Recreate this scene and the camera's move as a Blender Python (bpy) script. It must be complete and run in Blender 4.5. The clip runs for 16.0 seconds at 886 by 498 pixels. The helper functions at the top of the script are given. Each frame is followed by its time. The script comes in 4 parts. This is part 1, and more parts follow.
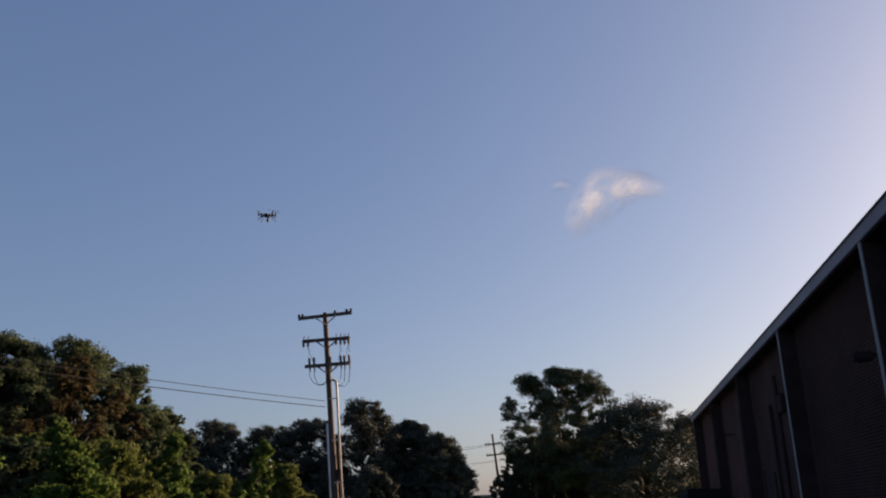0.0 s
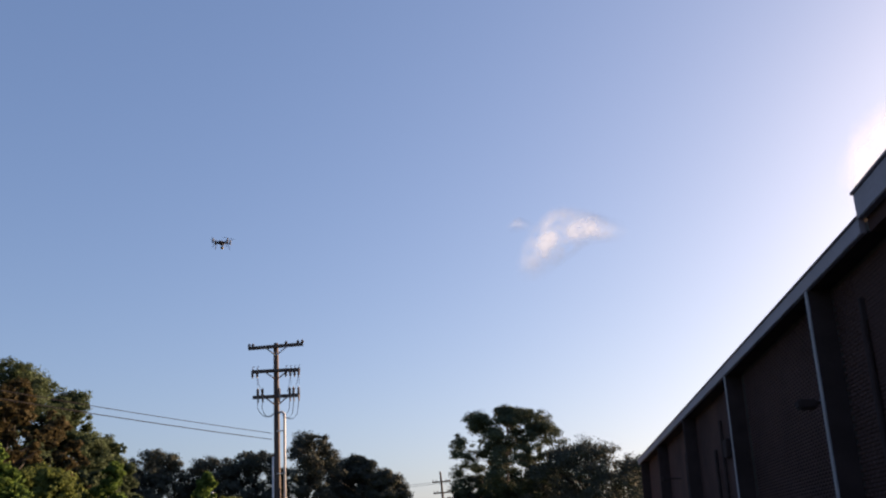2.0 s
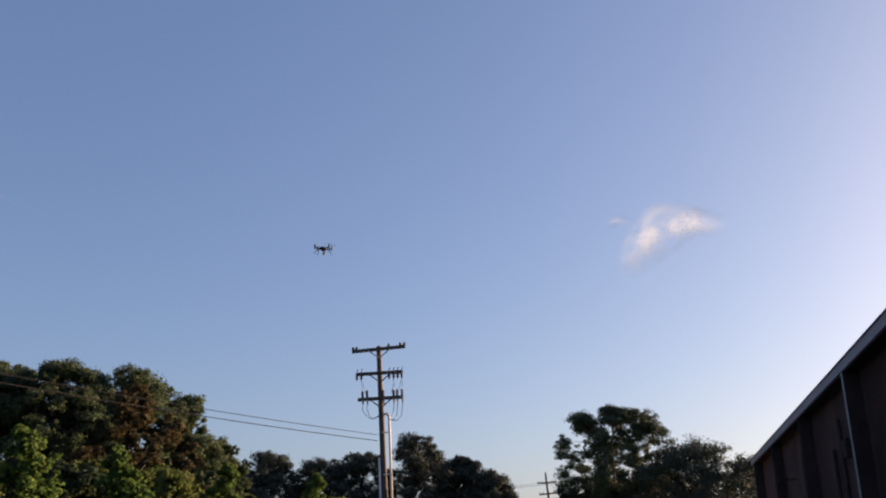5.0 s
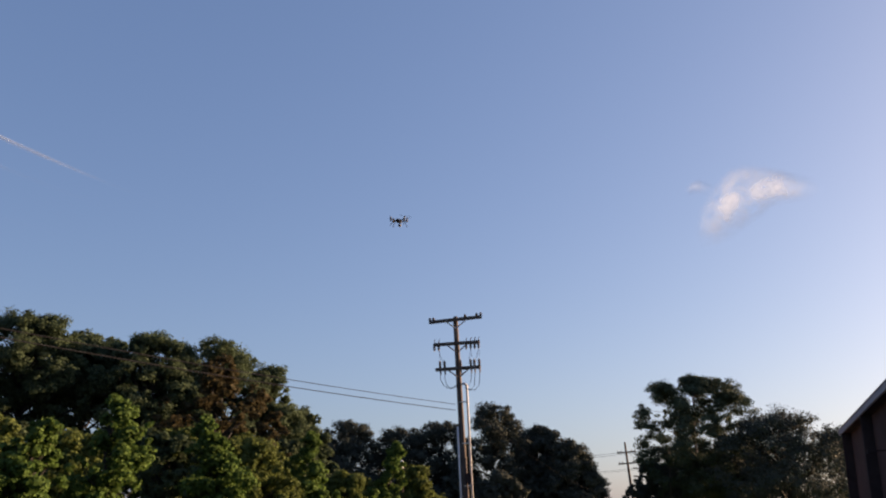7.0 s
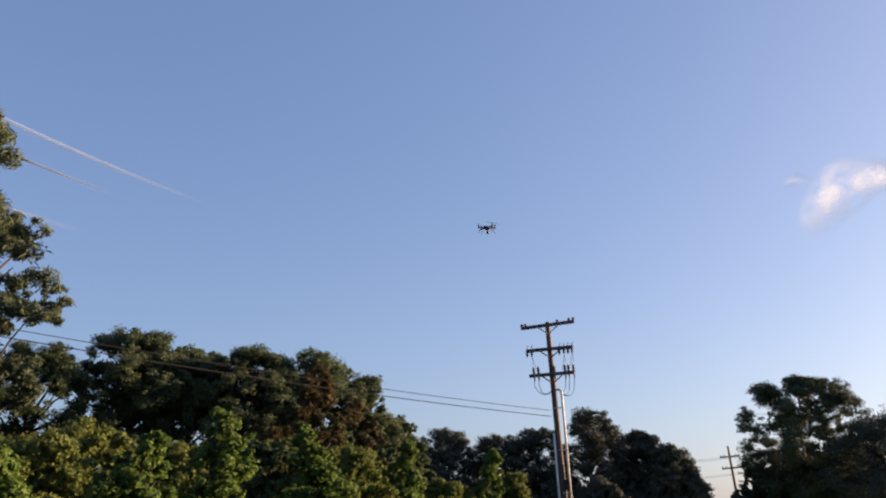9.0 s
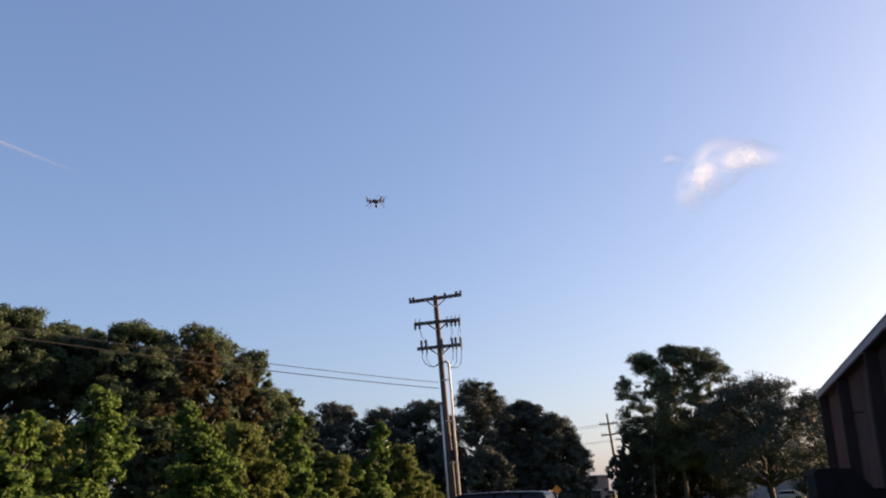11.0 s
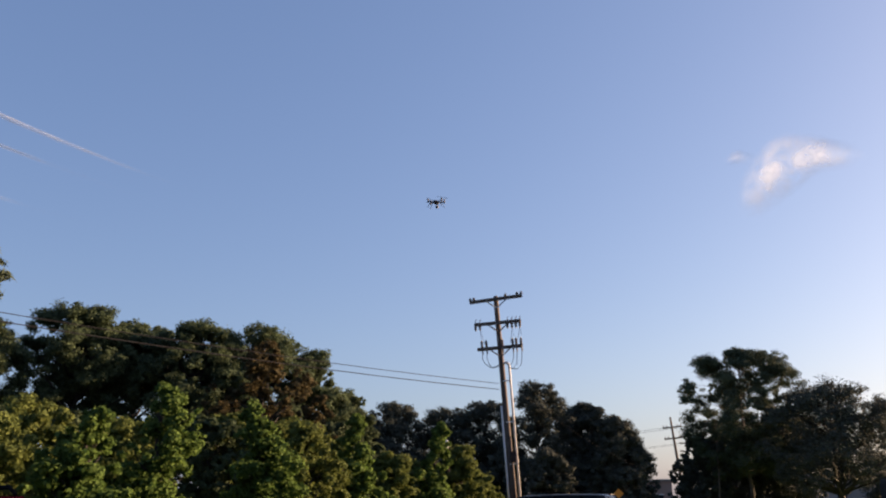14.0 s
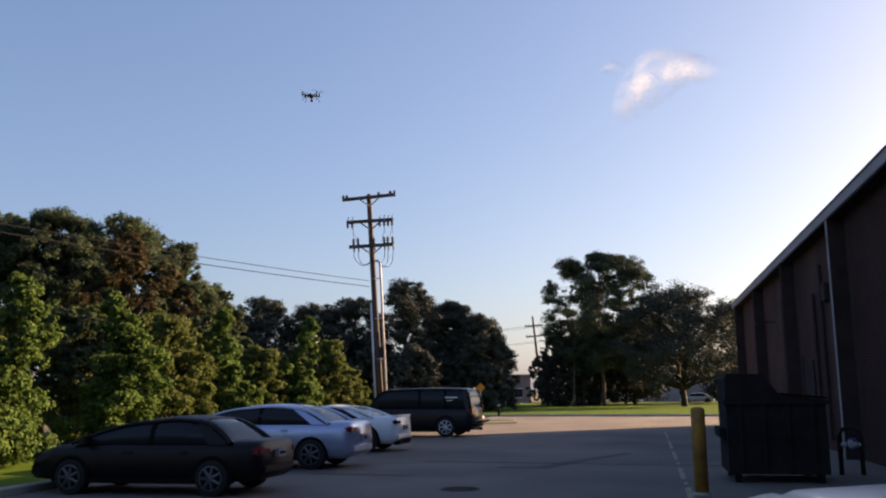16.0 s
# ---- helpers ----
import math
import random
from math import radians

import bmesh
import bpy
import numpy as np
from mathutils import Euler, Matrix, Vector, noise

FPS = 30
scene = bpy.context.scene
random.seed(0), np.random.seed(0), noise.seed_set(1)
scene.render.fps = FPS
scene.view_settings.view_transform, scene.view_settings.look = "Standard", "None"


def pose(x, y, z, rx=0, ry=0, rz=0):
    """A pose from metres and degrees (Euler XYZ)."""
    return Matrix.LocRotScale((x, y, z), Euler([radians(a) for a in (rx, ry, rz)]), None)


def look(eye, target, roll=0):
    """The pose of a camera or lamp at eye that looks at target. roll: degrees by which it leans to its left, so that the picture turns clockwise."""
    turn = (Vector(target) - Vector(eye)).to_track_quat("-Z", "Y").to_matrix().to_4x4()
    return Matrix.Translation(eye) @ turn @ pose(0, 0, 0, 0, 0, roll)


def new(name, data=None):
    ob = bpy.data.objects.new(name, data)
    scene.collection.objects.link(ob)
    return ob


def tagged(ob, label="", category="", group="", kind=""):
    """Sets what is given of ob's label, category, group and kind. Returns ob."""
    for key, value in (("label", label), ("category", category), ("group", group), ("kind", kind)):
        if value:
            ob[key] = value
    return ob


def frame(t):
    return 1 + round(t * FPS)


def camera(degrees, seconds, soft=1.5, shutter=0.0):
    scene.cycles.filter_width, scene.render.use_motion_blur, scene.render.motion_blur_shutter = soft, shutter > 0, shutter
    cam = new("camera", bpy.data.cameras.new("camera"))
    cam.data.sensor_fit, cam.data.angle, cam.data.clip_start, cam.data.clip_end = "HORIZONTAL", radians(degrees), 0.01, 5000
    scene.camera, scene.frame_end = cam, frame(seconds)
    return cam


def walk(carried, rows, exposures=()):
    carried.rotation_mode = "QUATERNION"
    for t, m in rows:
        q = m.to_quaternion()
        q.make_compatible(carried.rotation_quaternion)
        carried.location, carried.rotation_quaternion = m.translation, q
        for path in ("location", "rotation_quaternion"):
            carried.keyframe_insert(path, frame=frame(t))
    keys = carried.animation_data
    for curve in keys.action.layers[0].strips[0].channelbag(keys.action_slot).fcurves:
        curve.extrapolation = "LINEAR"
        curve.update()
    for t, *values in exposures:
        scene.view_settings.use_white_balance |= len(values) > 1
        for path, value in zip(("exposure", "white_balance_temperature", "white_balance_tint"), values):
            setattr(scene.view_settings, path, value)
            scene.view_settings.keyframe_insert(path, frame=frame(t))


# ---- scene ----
# camera: one standing place, hand-held turn
EYE = 1.68
cam = camera(54.0, 16.0, soft=2.1)
TURNS = [
    (0, 107.08, 2.11, -2.47), (0.5, 106.17, 2.06, -3.34), (1, 108.89, 2.19, -3.66), (1.5, 107.78, 1.59, -6.42),
    (2, 109.30, 0.94, -5.93), (2.5, 111.16, 0.93, -5.24), (3, 110.67, 0.66, -2.19), (3.2, 110.42, 0.78, -0.53),
    (5.3, 109.42, 0.20, 1.32), (5.5, 111.29, 0.46, 2.71), (6, 110.49, -0.34, 3.73), (6.5, 109.08, -0.36, 5.95),
    (7, 107.50, -0.32, 5.71), (7.5, 107.32, -0.05, 6.37), (8, 107.77, -0.27, 8.02), (8.2, 108.64, -0.12, 9.78),
    (10.3, 106.03, 0.17, 12.61), (10.5, 106.01, 0.67, 10.44), (11, 106.10, 1.87, 4.86), (11.5, 106.46, 3.09, 2.36),
    (12, 106.04, 2.98, 1.38), (12.5, 105.32, 2.13, 5.52), (13, 105.08, 1.75, 6.58), (13.5, 105.38, 1.11, 8.09),
    (14, 106.23, 0.72, 8.67), (14.5, 106.27, 0.54, 8.19), (15, 104.69, 0.49, 3.39), (15.5, 102.52, 0.73, -0.94),
    (16, 99.45, 0.59, 0.10)]
walk(cam, [(t, pose(0, 0, EYE, rx, ry, rz)) for t, rx, ry, rz in TURNS],
     [(t, stops, 10150 if t < 15 else 10750, 26) for t, stops in (
         (0, 0.92), (0.5, 1.3), (1.5, 1.4), (2.5, 1.42), (3, 1.39), (5.5, 1.27), (6, 1.31), (7, 1.28), (8, 1.34),
         (10.5, 1.74), (11, 1.6), (11.5, 1.43), (12.5, 1.46), (14.5, 1.45), (15.5, 1.45), (16, 1.6))])

# ---- daylight: low evening sun from the front right, behind the building
SUN_AZ, SUN_EL = radians(58.6), radians(14.3)
world = bpy.data.worlds.new("sky")
scene.world = world
world.use_nodes = True
wn = world.node_tree
sky = wn.nodes.new("ShaderNodeTexSky")
sky.sky_type = 'NISHITA'
sky.sun_disc = False
sky.sun_elevation, sky.sun_rotation = SUN_EL, SUN_AZ
sky.air_density, sky.dust_density, sky.ozone_density = 1.0, 1.8, 5.2
haze = wn.nodes.new("ShaderNodeMixRGB")   # thin even haze over the whole sky
haze.inputs[0].default_value, haze.inputs[2].default_value = 0.28, (0.36, 1.4, 4.1, 1)
wn.links.new(sky.outputs[0], haze.inputs[1])
wn.links.new(haze.outputs[0], wn.nodes["Background"].inputs[0])
wn.nodes["Background"].inputs[1].default_value = 0.091
sun = new("sun", bpy.data.lights.new("sun", 'SUN'))
sun.data.energy, sun.data.angle, sun.data.color = 5.0, radians(0.6), (1.0, 0.87, 0.70)
to_sun = Vector((math.sin(SUN_AZ) * math.cos(SUN_EL), math.cos(SUN_AZ) * math.cos(SUN_EL), math.sin(SUN_EL)))
sun.matrix_world = look(to_sun * 60, (0, 0, 0))


# ---- materials
def mat(name, color, rough=0.6, metal=0.0, vary=0.25, scale=3.0, bump=0.0, fine=40.0, second=None, coat=0.0):
    """Principled with colour noise at two scales and a fine relief."""
    m = bpy.data.materials.new(name)
    m.use_nodes = True
    nt = m.node_tree
    b = nt.nodes["Principled BSDF"]
    b.inputs["Roughness"].default_value, b.inputs["Metallic"].default_value = rough, metal
    b.inputs["Coat Weight"].default_value = coat
    co = nt.nodes.new("ShaderNodeTexCoord")
    big, small = nt.nodes.new("ShaderNodeTexNoise"), nt.nodes.new("ShaderNodeTexNoise")
    big.inputs["Scale"].default_value, small.inputs["Scale"].default_value = scale, fine
    big.inputs["Detail"].default_value, small.inputs["Detail"].default_value = 6, 4
    ramp = nt.nodes.new("ShaderNodeValToRGB")
    c2 = second or tuple(c * (1 - vary) for c in color)
    c3 = tuple(min(1, c * (1 + vary * 0.6)) for c in color)
    ramp.color_ramp.elements[0].color, ramp.color_ramp.elements[0].position = (*c2, 1), 0.33
    ramp.color_ramp.elements[1].color, ramp.color_ramp.elements[1].position = (*c3, 1), 0.68
    mix = nt.nodes.new("ShaderNodeMath")
    mix.operation = 'MULTIPLY_ADD'
    mix.inputs[1].default_value = 0.35
    add = nt.nodes.new("ShaderNodeMath")
    add.operation = 'MULTIPLY'
    add.inputs[1].default_value = 0.65
    for t in (big, small):
        nt.links.new(co.outputs["Object"], t.inputs["Vector"])
    nt.links.new(big.outputs[0], add.inputs[0])
    nt.links.new(small.outputs[0], mix.inputs[0])
    nt.links.new(add.outputs[0], mix.inputs[2])
    nt.links.new(mix.outputs[0], ramp.inputs[0])
    nt.links.new(ramp.outputs[0], b.inputs["Base Color"])
    if bump:
        bp = nt.nodes.new("ShaderNodeBump")
        bp.inputs["Strength"].default_value, bp.inputs["Distance"].default_value = bump, 0.02
        nt.links.new(small.outputs[0], bp.inputs["Height"])
        nt.links.new(bp.outputs[0], b.inputs["Normal"])
    return m


def leafy(name, dark, light, through_light=0.35):
    """Leaves: colour from leaf to leaf, some light passing through."""
    m = bpy.data.materials.new(name)
    m.use_nodes = True
    nt = m.node_tree
    b = nt.nodes["Principled BSDF"]
    out = nt.nodes["Material Output"]
    geo, ramp = nt.nodes.new("ShaderNodeNewGeometry"), nt.nodes.new("ShaderNodeValToRGB")
    ramp.color_ramp.elements[0].color, ramp.color_ramp.elements[1].color = (*dark, 1), (*light, 1)
    nt.links.new(geo.outputs["Random Per Island"], ramp.inputs[0])
    nt.links.new(ramp.outputs[0], b.inputs["Base Color"])
    b.inputs["Roughness"].default_value = 0.7
    b.inputs["Specular IOR Level"].default_value = 0.06
    tr, mix = nt.nodes.new("ShaderNodeBsdfTranslucent"), nt.nodes.new("ShaderNodeMixShader")
    nt.links.new(ramp.outputs[0], tr.inputs[0])
    mix.inputs[0].default_value = through_light
    nt.links.new(b.outputs[0], mix.inputs[1])
    nt.links.new(tr.outputs[0], mix.inputs[2])
    nt.links.new(mix.outputs[0], out.inputs[0])
    return m


def glassy(name, tint=(0.02, 0.025, 0.03)):
    m = mat(name, tint, 0.16, 0.0, 0.1, 1.0)
    m.node_tree.nodes["Principled BSDF"].inputs["Specular IOR Level"].default_value = 0.14
    return m


ASPHALT = mat("asphalt", (0.135, 0.116, 0.106), 0.9, 0, 0.55, 0.22, 0.5, 60)
PATCH = mat("asphalt_patch", (0.055, 0.050, 0.050), 0.9, 0, 0.4, 1.0, 0.4, 60)
CONCRETE = mat("concrete", (0.38, 0.34, 0.29), 0.85, 0, 0.25, 0.8, 0.3, 30)
GRASS = mat("grass", (0.090, 0.155, 0.024), 0.9, 0, 0.35, 0.25, 0.8, 25, (0.058, 0.10, 0.018))
GRASS.node_tree.nodes["Principled BSDF"].inputs["Specular IOR Level"].default_value = 0.03
EARTH = mat("earth", (0.08, 0.085, 0.035), 0.95, 0, 0.4, 0.1, 0.6, 8)
BRICK = mat("brick_wall", (0.085, 0.044, 0.040), 0.95, 0, 0.35, 0.5, 0.3, 25)
MORTAR = mat("mortar", (0.055, 0.043, 0.040), 0.9, 0, 0.3, 2, 0.3, 30)
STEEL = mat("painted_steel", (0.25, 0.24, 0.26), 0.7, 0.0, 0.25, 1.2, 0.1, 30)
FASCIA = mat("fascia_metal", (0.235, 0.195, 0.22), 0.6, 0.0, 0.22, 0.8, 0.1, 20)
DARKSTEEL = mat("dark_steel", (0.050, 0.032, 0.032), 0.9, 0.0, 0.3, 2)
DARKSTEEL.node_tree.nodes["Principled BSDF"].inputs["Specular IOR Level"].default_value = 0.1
ROOFING = mat("roofing", (0.2, 0.2, 0.2), 0.9, 0, 0.2, 1)
DUMP = mat("dumpster_paint", (0.020, 0.0185, 0.019), 1.0, 0.0, 0.4, 2, 0.2, 15)
YELLOW = mat("yellow_paint", (0.36, 0.15, 0.016), 0.65, 0, 0.45, 2.2, 0.2, 14, (0.17, 0.07, 0.014))
LINEPAINT = mat("line_paint", (0.30, 0.27, 0.19), 0.9, 0, 0.5, 2, 0.3, 60)
POLEWOOD = mat("pole_wood", (0.085, 0.060, 0.055), 0.85, 0, 0.35, 1.5, 0.4, 30)
ARMWOOD = mat("arm_wood", (0.085, 0.062, 0.055), 0.85, 0, 0.3, 3, 0.3, 30)
PORCELAIN = mat("insulator", (0.10, 0.075, 0.07), 0.5, 0, 0.2, 5)
GALV = mat("galvanised", (0.5, 0.5, 0.5), 0.4, 0.7, 0.15, 3)
CONDUIT = mat("conduit_plastic", (0.66, 0.63, 0.62), 0.5, 0, 0.15, 2)
WIRE = mat("cable", (0.030, 0.029, 0.033), 0.8, 0, 0.1, 3)
WIRE.node_tree.nodes["Principled BSDF"].inputs["Specular IOR Level"].default_value = 0.05
BARK = mat("bark", (0.024, 0.020, 0.017), 0.9, 0, 0.4, 2, 0.6, 14)
PINEBARK = mat("pine_bark", (0.075, 0.060, 0.050), 0.9, 0, 0.4, 1.5, 0.6, 10)
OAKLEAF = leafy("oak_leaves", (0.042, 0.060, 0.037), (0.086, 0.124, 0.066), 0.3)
# far leaves: backlit darkness and the grey of haze are mixed into this colour
BACKLITLEAF = leafy("far_backlit_leaves", (0.040, 0.046, 0.041), (0.060, 0.072, 0.058), 0.03)
YOUNGLEAF = leafy("young_leaves", (0.040, 0.082, 0.022), (0.12, 0.195, 0.056), 0.45)
OLIVELEAF = leafy("olive_leaves", (0.056, 0.080, 0.026), (0.145, 0.178, 0.056), 0.35)
BROWNLEAF = leafy("brown_leaves", (0.034, 0.034, 0.019), (0.108, 0.082, 0.042), 0.3)
NEEDLE = leafy("pine_needles", (0.036, 0.050, 0.034), (0.070, 0.094, 0.058), 0.12)
TYRE = mat("tyre", (0.01, 0.01, 0.01), 0.9, 0, 0.2, 8)
RIM = mat("rim", (0.10, 0.10, 0.11), 0.5, 0.7, 0.1, 6)
GLASS = glassy("car_glass")
TRIMBLACK = mat("black_trim", (0.006, 0.006, 0.006), 0.9, 0, 0.2, 4)
REDLAMP = mat("red_lens", (0.22, 0.008, 0.02), 0.25, 0, 0.3, 6, coat=0.3)
WHITEPAINT = mat("white_paint", (0.75, 0.75, 0.75), 0.5, 0, 0.1, 3)
ORANGE = mat("orange_sign", (0.75, 0.22, 0.02), 0.5, 0, 0.1, 3)
PINKWALL = mat("pink_stucco", (0.26, 0.17, 0.15), 0.85, 0, 0.2, 0.4, 0.2, 15)
GREYWALL = mat("grey_cladding", (0.22, 0.20, 0.19), 0.8, 0, 0.25, 0.3, 0.2, 15)
for m in (BRICK, MORTAR, DUMP, TRIMBLACK):
    m.node_tree.nodes["Principled BSDF"].inputs["Specular IOR Level"].default_value = 0.08
DRONEBLACK = mat("drone_shell", (0.012, 0.014, 0.026), 0.7, 0, 0.2, 12)


# ---- mesh helpers
def link(name, bm, material, parent=None, label="", smooth=False):
    me = bpy.data.meshes.new(name)
    bm.to_mesh(me)
    bm.free()
    if smooth:
        me.polygons.foreach_set("use_smooth", [True] * len(me.polygons))
    me.materials.append(material)
    ob = new(name, me)
    if parent is not None:
        ob.parent = parent
    if label:
        ob["label"] = label
    return ob


def part(name, bm, material, parent, label="", smooth=False):
    return link(name, bm, material, parent, label, smooth)


def thing(name, label, category, m=None, group="", kind=""):
    ob = tagged(new(name), label, category, group, kind)
    if m is not None:
        ob.matrix_world = m
    return ob


def box(x0, y0, z0, x1, y1, z1, bevel=0.0, bm=None):
    bm = bm or bmesh.new()
    r = bmesh.ops.create_cube(bm, size=1, matrix=Matrix.Translation(((x0 + x1) / 2, (y0 + y1) / 2, (z0 + z1) / 2))
                              @ Matrix.Diagonal((x1 - x0, y1 - y0, z1 - z0, 1)))
    if bevel:
        vs = set(r["verts"])
        bmesh.ops.bevel(bm, geom=[e for e in bm.edges if e.verts[0] in vs], offset=bevel, segments=2, affect='EDGES')
    return bm


def tube(points, radii, sides=8, bm=None, cap=True):
    """A tube through points, with a radius at each."""
    bm = bm or bmesh.new()
    pts = [Vector(p) for p in points]
    if not hasattr(radii, "__len__"):
        radii = [radii] * len(pts)
    rings = []
    ref = Vector((0.31, 0.17, 0.93))
    for i, p in enumerate(pts):
        d = (pts[min(i + 1, len(pts) - 1)] - pts[max(i - 1, 0)]).normalized()
        a = d.cross(ref if abs(d.dot(ref)) < 0.95 else Vector((1, 0, 0))).normalized()
        b = d.cross(a)
        rings.append([bm.verts.new(p + (a * math.cos(k * math.tau / sides) + b * math.sin(k * math.tau / sides)) * radii[i])
                      for k in range(sides)])
    for r0, r1 in zip(rings, rings[1:]):
        for k in range(sides):
            bm.faces.new((r0[k], r0[(k + 1) % sides], r1[(k + 1) % sides], r1[k]))
    if cap:
        bm.faces.new(rings[0][::-1])
        bm.faces.new(rings[-1])
    return bm


def loft(sections, bm=None, close=True):
    """Rings of equal length joined to a skin, capped at both ends."""
    bm = bm or bmesh.new()
    rings = [[bm.verts.new(p) for p in s] for s in sections]
    n = len(rings[0])
    for r0, r1 in zip(rings, rings[1:]):
        for k in range(n if close else n - 1):
            bm.faces.new((r0[k], r0[(k + 1) % n], r1[(k + 1) % n], r1[k]))
    if close:
        bm.faces.new(rings[0][::-1])
        bm.faces.new(rings[-1])
    bmesh.ops.recalc_face_normals(bm, faces=bm.faces)
    return bm


def slab(outline, z0, z1):
    """A flat slab over an outline of (x, y)."""
    return loft([[(x, y, z0) for x, y in outline], [(x, y, z1) for x, y in outline]])


def mesh_arrays(name, verts, quads, material, parent):
    me = bpy.data.meshes.new(name)
    n, q = len(verts), len(quads)
    me.vertices.add(n)
    me.vertices.foreach_set("co", np.asarray(verts, np.float32).ravel())
    k = len(quads[0])
    me.loops.add(q * k)
    me.loops.foreach_set("vertex_index", np.asarray(quads, np.int32).ravel())
    me.polygons.add(q)
    me.polygons.foreach_set("loop_start", np.arange(q, dtype=np.int32) * k)
    me.update(calc_edges=True)
    me.validate()
    me.materials.append(material)
    ob = new(name, me)
    ob.parent = parent
    return ob


# the drive runs along the building: s metres along it, u metres across (to the right)
WALL_AZ = radians(12.85)
ALONG, ACROSS = Vector((math.sin(WALL_AZ), math.cos(WALL_AZ), 0)), Vector((math.cos(WALL_AZ), -math.sin(WALL_AZ), 0))
SITE = pose(0, 0, 0, 0, 0, -12.85)      # local x = u, local y = s


def site(u, s, z=0.0):
    p = ACROSS * u + ALONG * s
    return (p.x, p.y, z)


def polar(az, d, z=0.0):
    return (d * math.sin(radians(az)), d * math.cos(radians(az)), z)


def rise(el, d):
    return EYE + d * math.tan(radians(el))


# ---- ground
def sheet(name, size, z, material, label, cuts=1):
    bm = bmesh.new()
    bmesh.ops.create_grid(bm, x_segments=cuts, y_segments=cuts, size=size)
    ob = link(name, bm, material)
    ob.location.z = z
    return tagged(ob, label, "ground", kind="structure")


sheet("ground", 4000, -0.05, EARTH, "dark green earth reaching to the horizon", 8)


def flat(name, outline, z0, z1, material, label, category):
    ob = link(name, slab([site(u, s)[:2] for u, s in outline], z0, z1), material)
    return tagged(ob, label, category, kind="structure")


flat("road", [(-10.85, -14), (9, -14), (9, 58.2), (9, 60.5), (-5.0, 63.2), (-10.85, 63.5)], -0.2, 0.0, ASPHALT,
     "worn grey asphalt drive and parking lot", "asphalt lot")
flat("lawn", [(-16, 64.6), (-4.9, 63.6), (9.3, 60.8), (60, 50), (60, 110), (10, 128), (-40, 140), (-40, 70)], -0.2, 0.13, GRASS,
     "sunlit mown green lawn behind a kerb", "lawn")
flat("grass_verge", [(-17.0, -14), (-11.05, -14), (-11.05, 46.8), (-9.2, 47.2), (-7.3, 49.3), (-7.6, 50.6), (-11.05, 51.5), (-11.05, 60), (-17.0, 62)],
     -0.2, 0.12, GRASS, "dull green grass verge beside the parking bays", "grass verge")
flat("footpath", [(-19.8, -14), (-17.05, -14), (-17.05, 62), (-19.8, 62)], -0.2, 0.06, CONCRETE, "pale concrete footpath behind the verge", "footpath")
flat("street", [(-140, 141), (11, 129), (62, 111), (120, 95), (125, 104), (64, 121), (12, 139), (-140, 152)], -0.2, -0.01, ASPHALT,
     "distant asphalt street beyond the lawn", "street")


def kerb(name, pts, label):
    """A rounded kerb stone line along (u, s) points."""
    bm = bmesh.new()
    P = [Vector(site(u, s)) for u, s in pts]
    prof = [(-0.075, -0.1), (0.075, -0.1), (0.075, 0.12), (0.045, 0.15), (-0.075, 0.15)]
    rings = []
    for i, p in enumerate(P):
        d = (P[min(i + 1, len(P) - 1)] - P[max(i - 1, 0)]).normalized()
        n = Vector((d.y, -d.x, 0))
        rings.append([p + n * a + Vector((0, 0, b)) for a, b in prof])
    return tagged(link(name, loft(rings, bm), CONCRETE), label, "kerb", kind="structure")


kerb("kerb", [(-10.97, -14), (-10.97, 20), (-10.97, 46.6), (-9.2, 47.05), (-7.15, 49.2), (-7.4, 50.75), (-10.95, 51.65), (-10.97, 60)],
     "concrete kerb along the parking bays and island nose")
kerb("kerb", [(-12.3, 64.1), (-4.9, 63.45), (9.3, 60.65), (40, 54.1)], "concrete kerb at the edge of the lawn")
flat("pavement_patch", [(-3.4, 20.2), (-2.2, 20.1), (-1.4, 22.6), (-0.4, 25.2), (-0.6, 25.3), (-1.7, 22.8), (-2.5, 20.5), (-3.4, 20.4)], -0.05, 0.005, PATCH,
     "dark tar crack repair on asphalt", "tar patch")
flat("pavement_patch", [(-7.2, 18.2), (-5.0, 17.9), (-4.8, 18.2), (-7.1, 18.5)], -0.05, 0.005, PATCH, "dark tar crack repair on asphalt", "tar patch")
flat("pavement_patch", [(-5.5, 21.8), (3.6, 20.9), (3.6, 21.05), (-5.5, 21.98)], -0.05, 0.005, PATCH, "dark tar crack repair on asphalt", "tar patch")
for k, (s0, s1, w) in enumerate(((11.5, 14.2, 0.10), (14.5, 16.4, 0.11), (16.9, 17.4, 0.07), (17.8, 20.6, 0.10), (21.3, 22.1, 0.06), (22.8, 26.0, 0.09), (27.1, 31.5, 0.08), (33, 39, 0.07))):
    j = 0.62 + 0.004 * (s0 - 12)
    flat("lane_line", [(j - w / 2, s0), (j + w / 2, s0 + 0.08), (j + w / 2 + 0.012, s1), (j - w / 2 + 0.02, s1 - 0.1)], -0.05, 0.006, LINEPAINT,
         "faded pale painted line on the drive", "painted line")


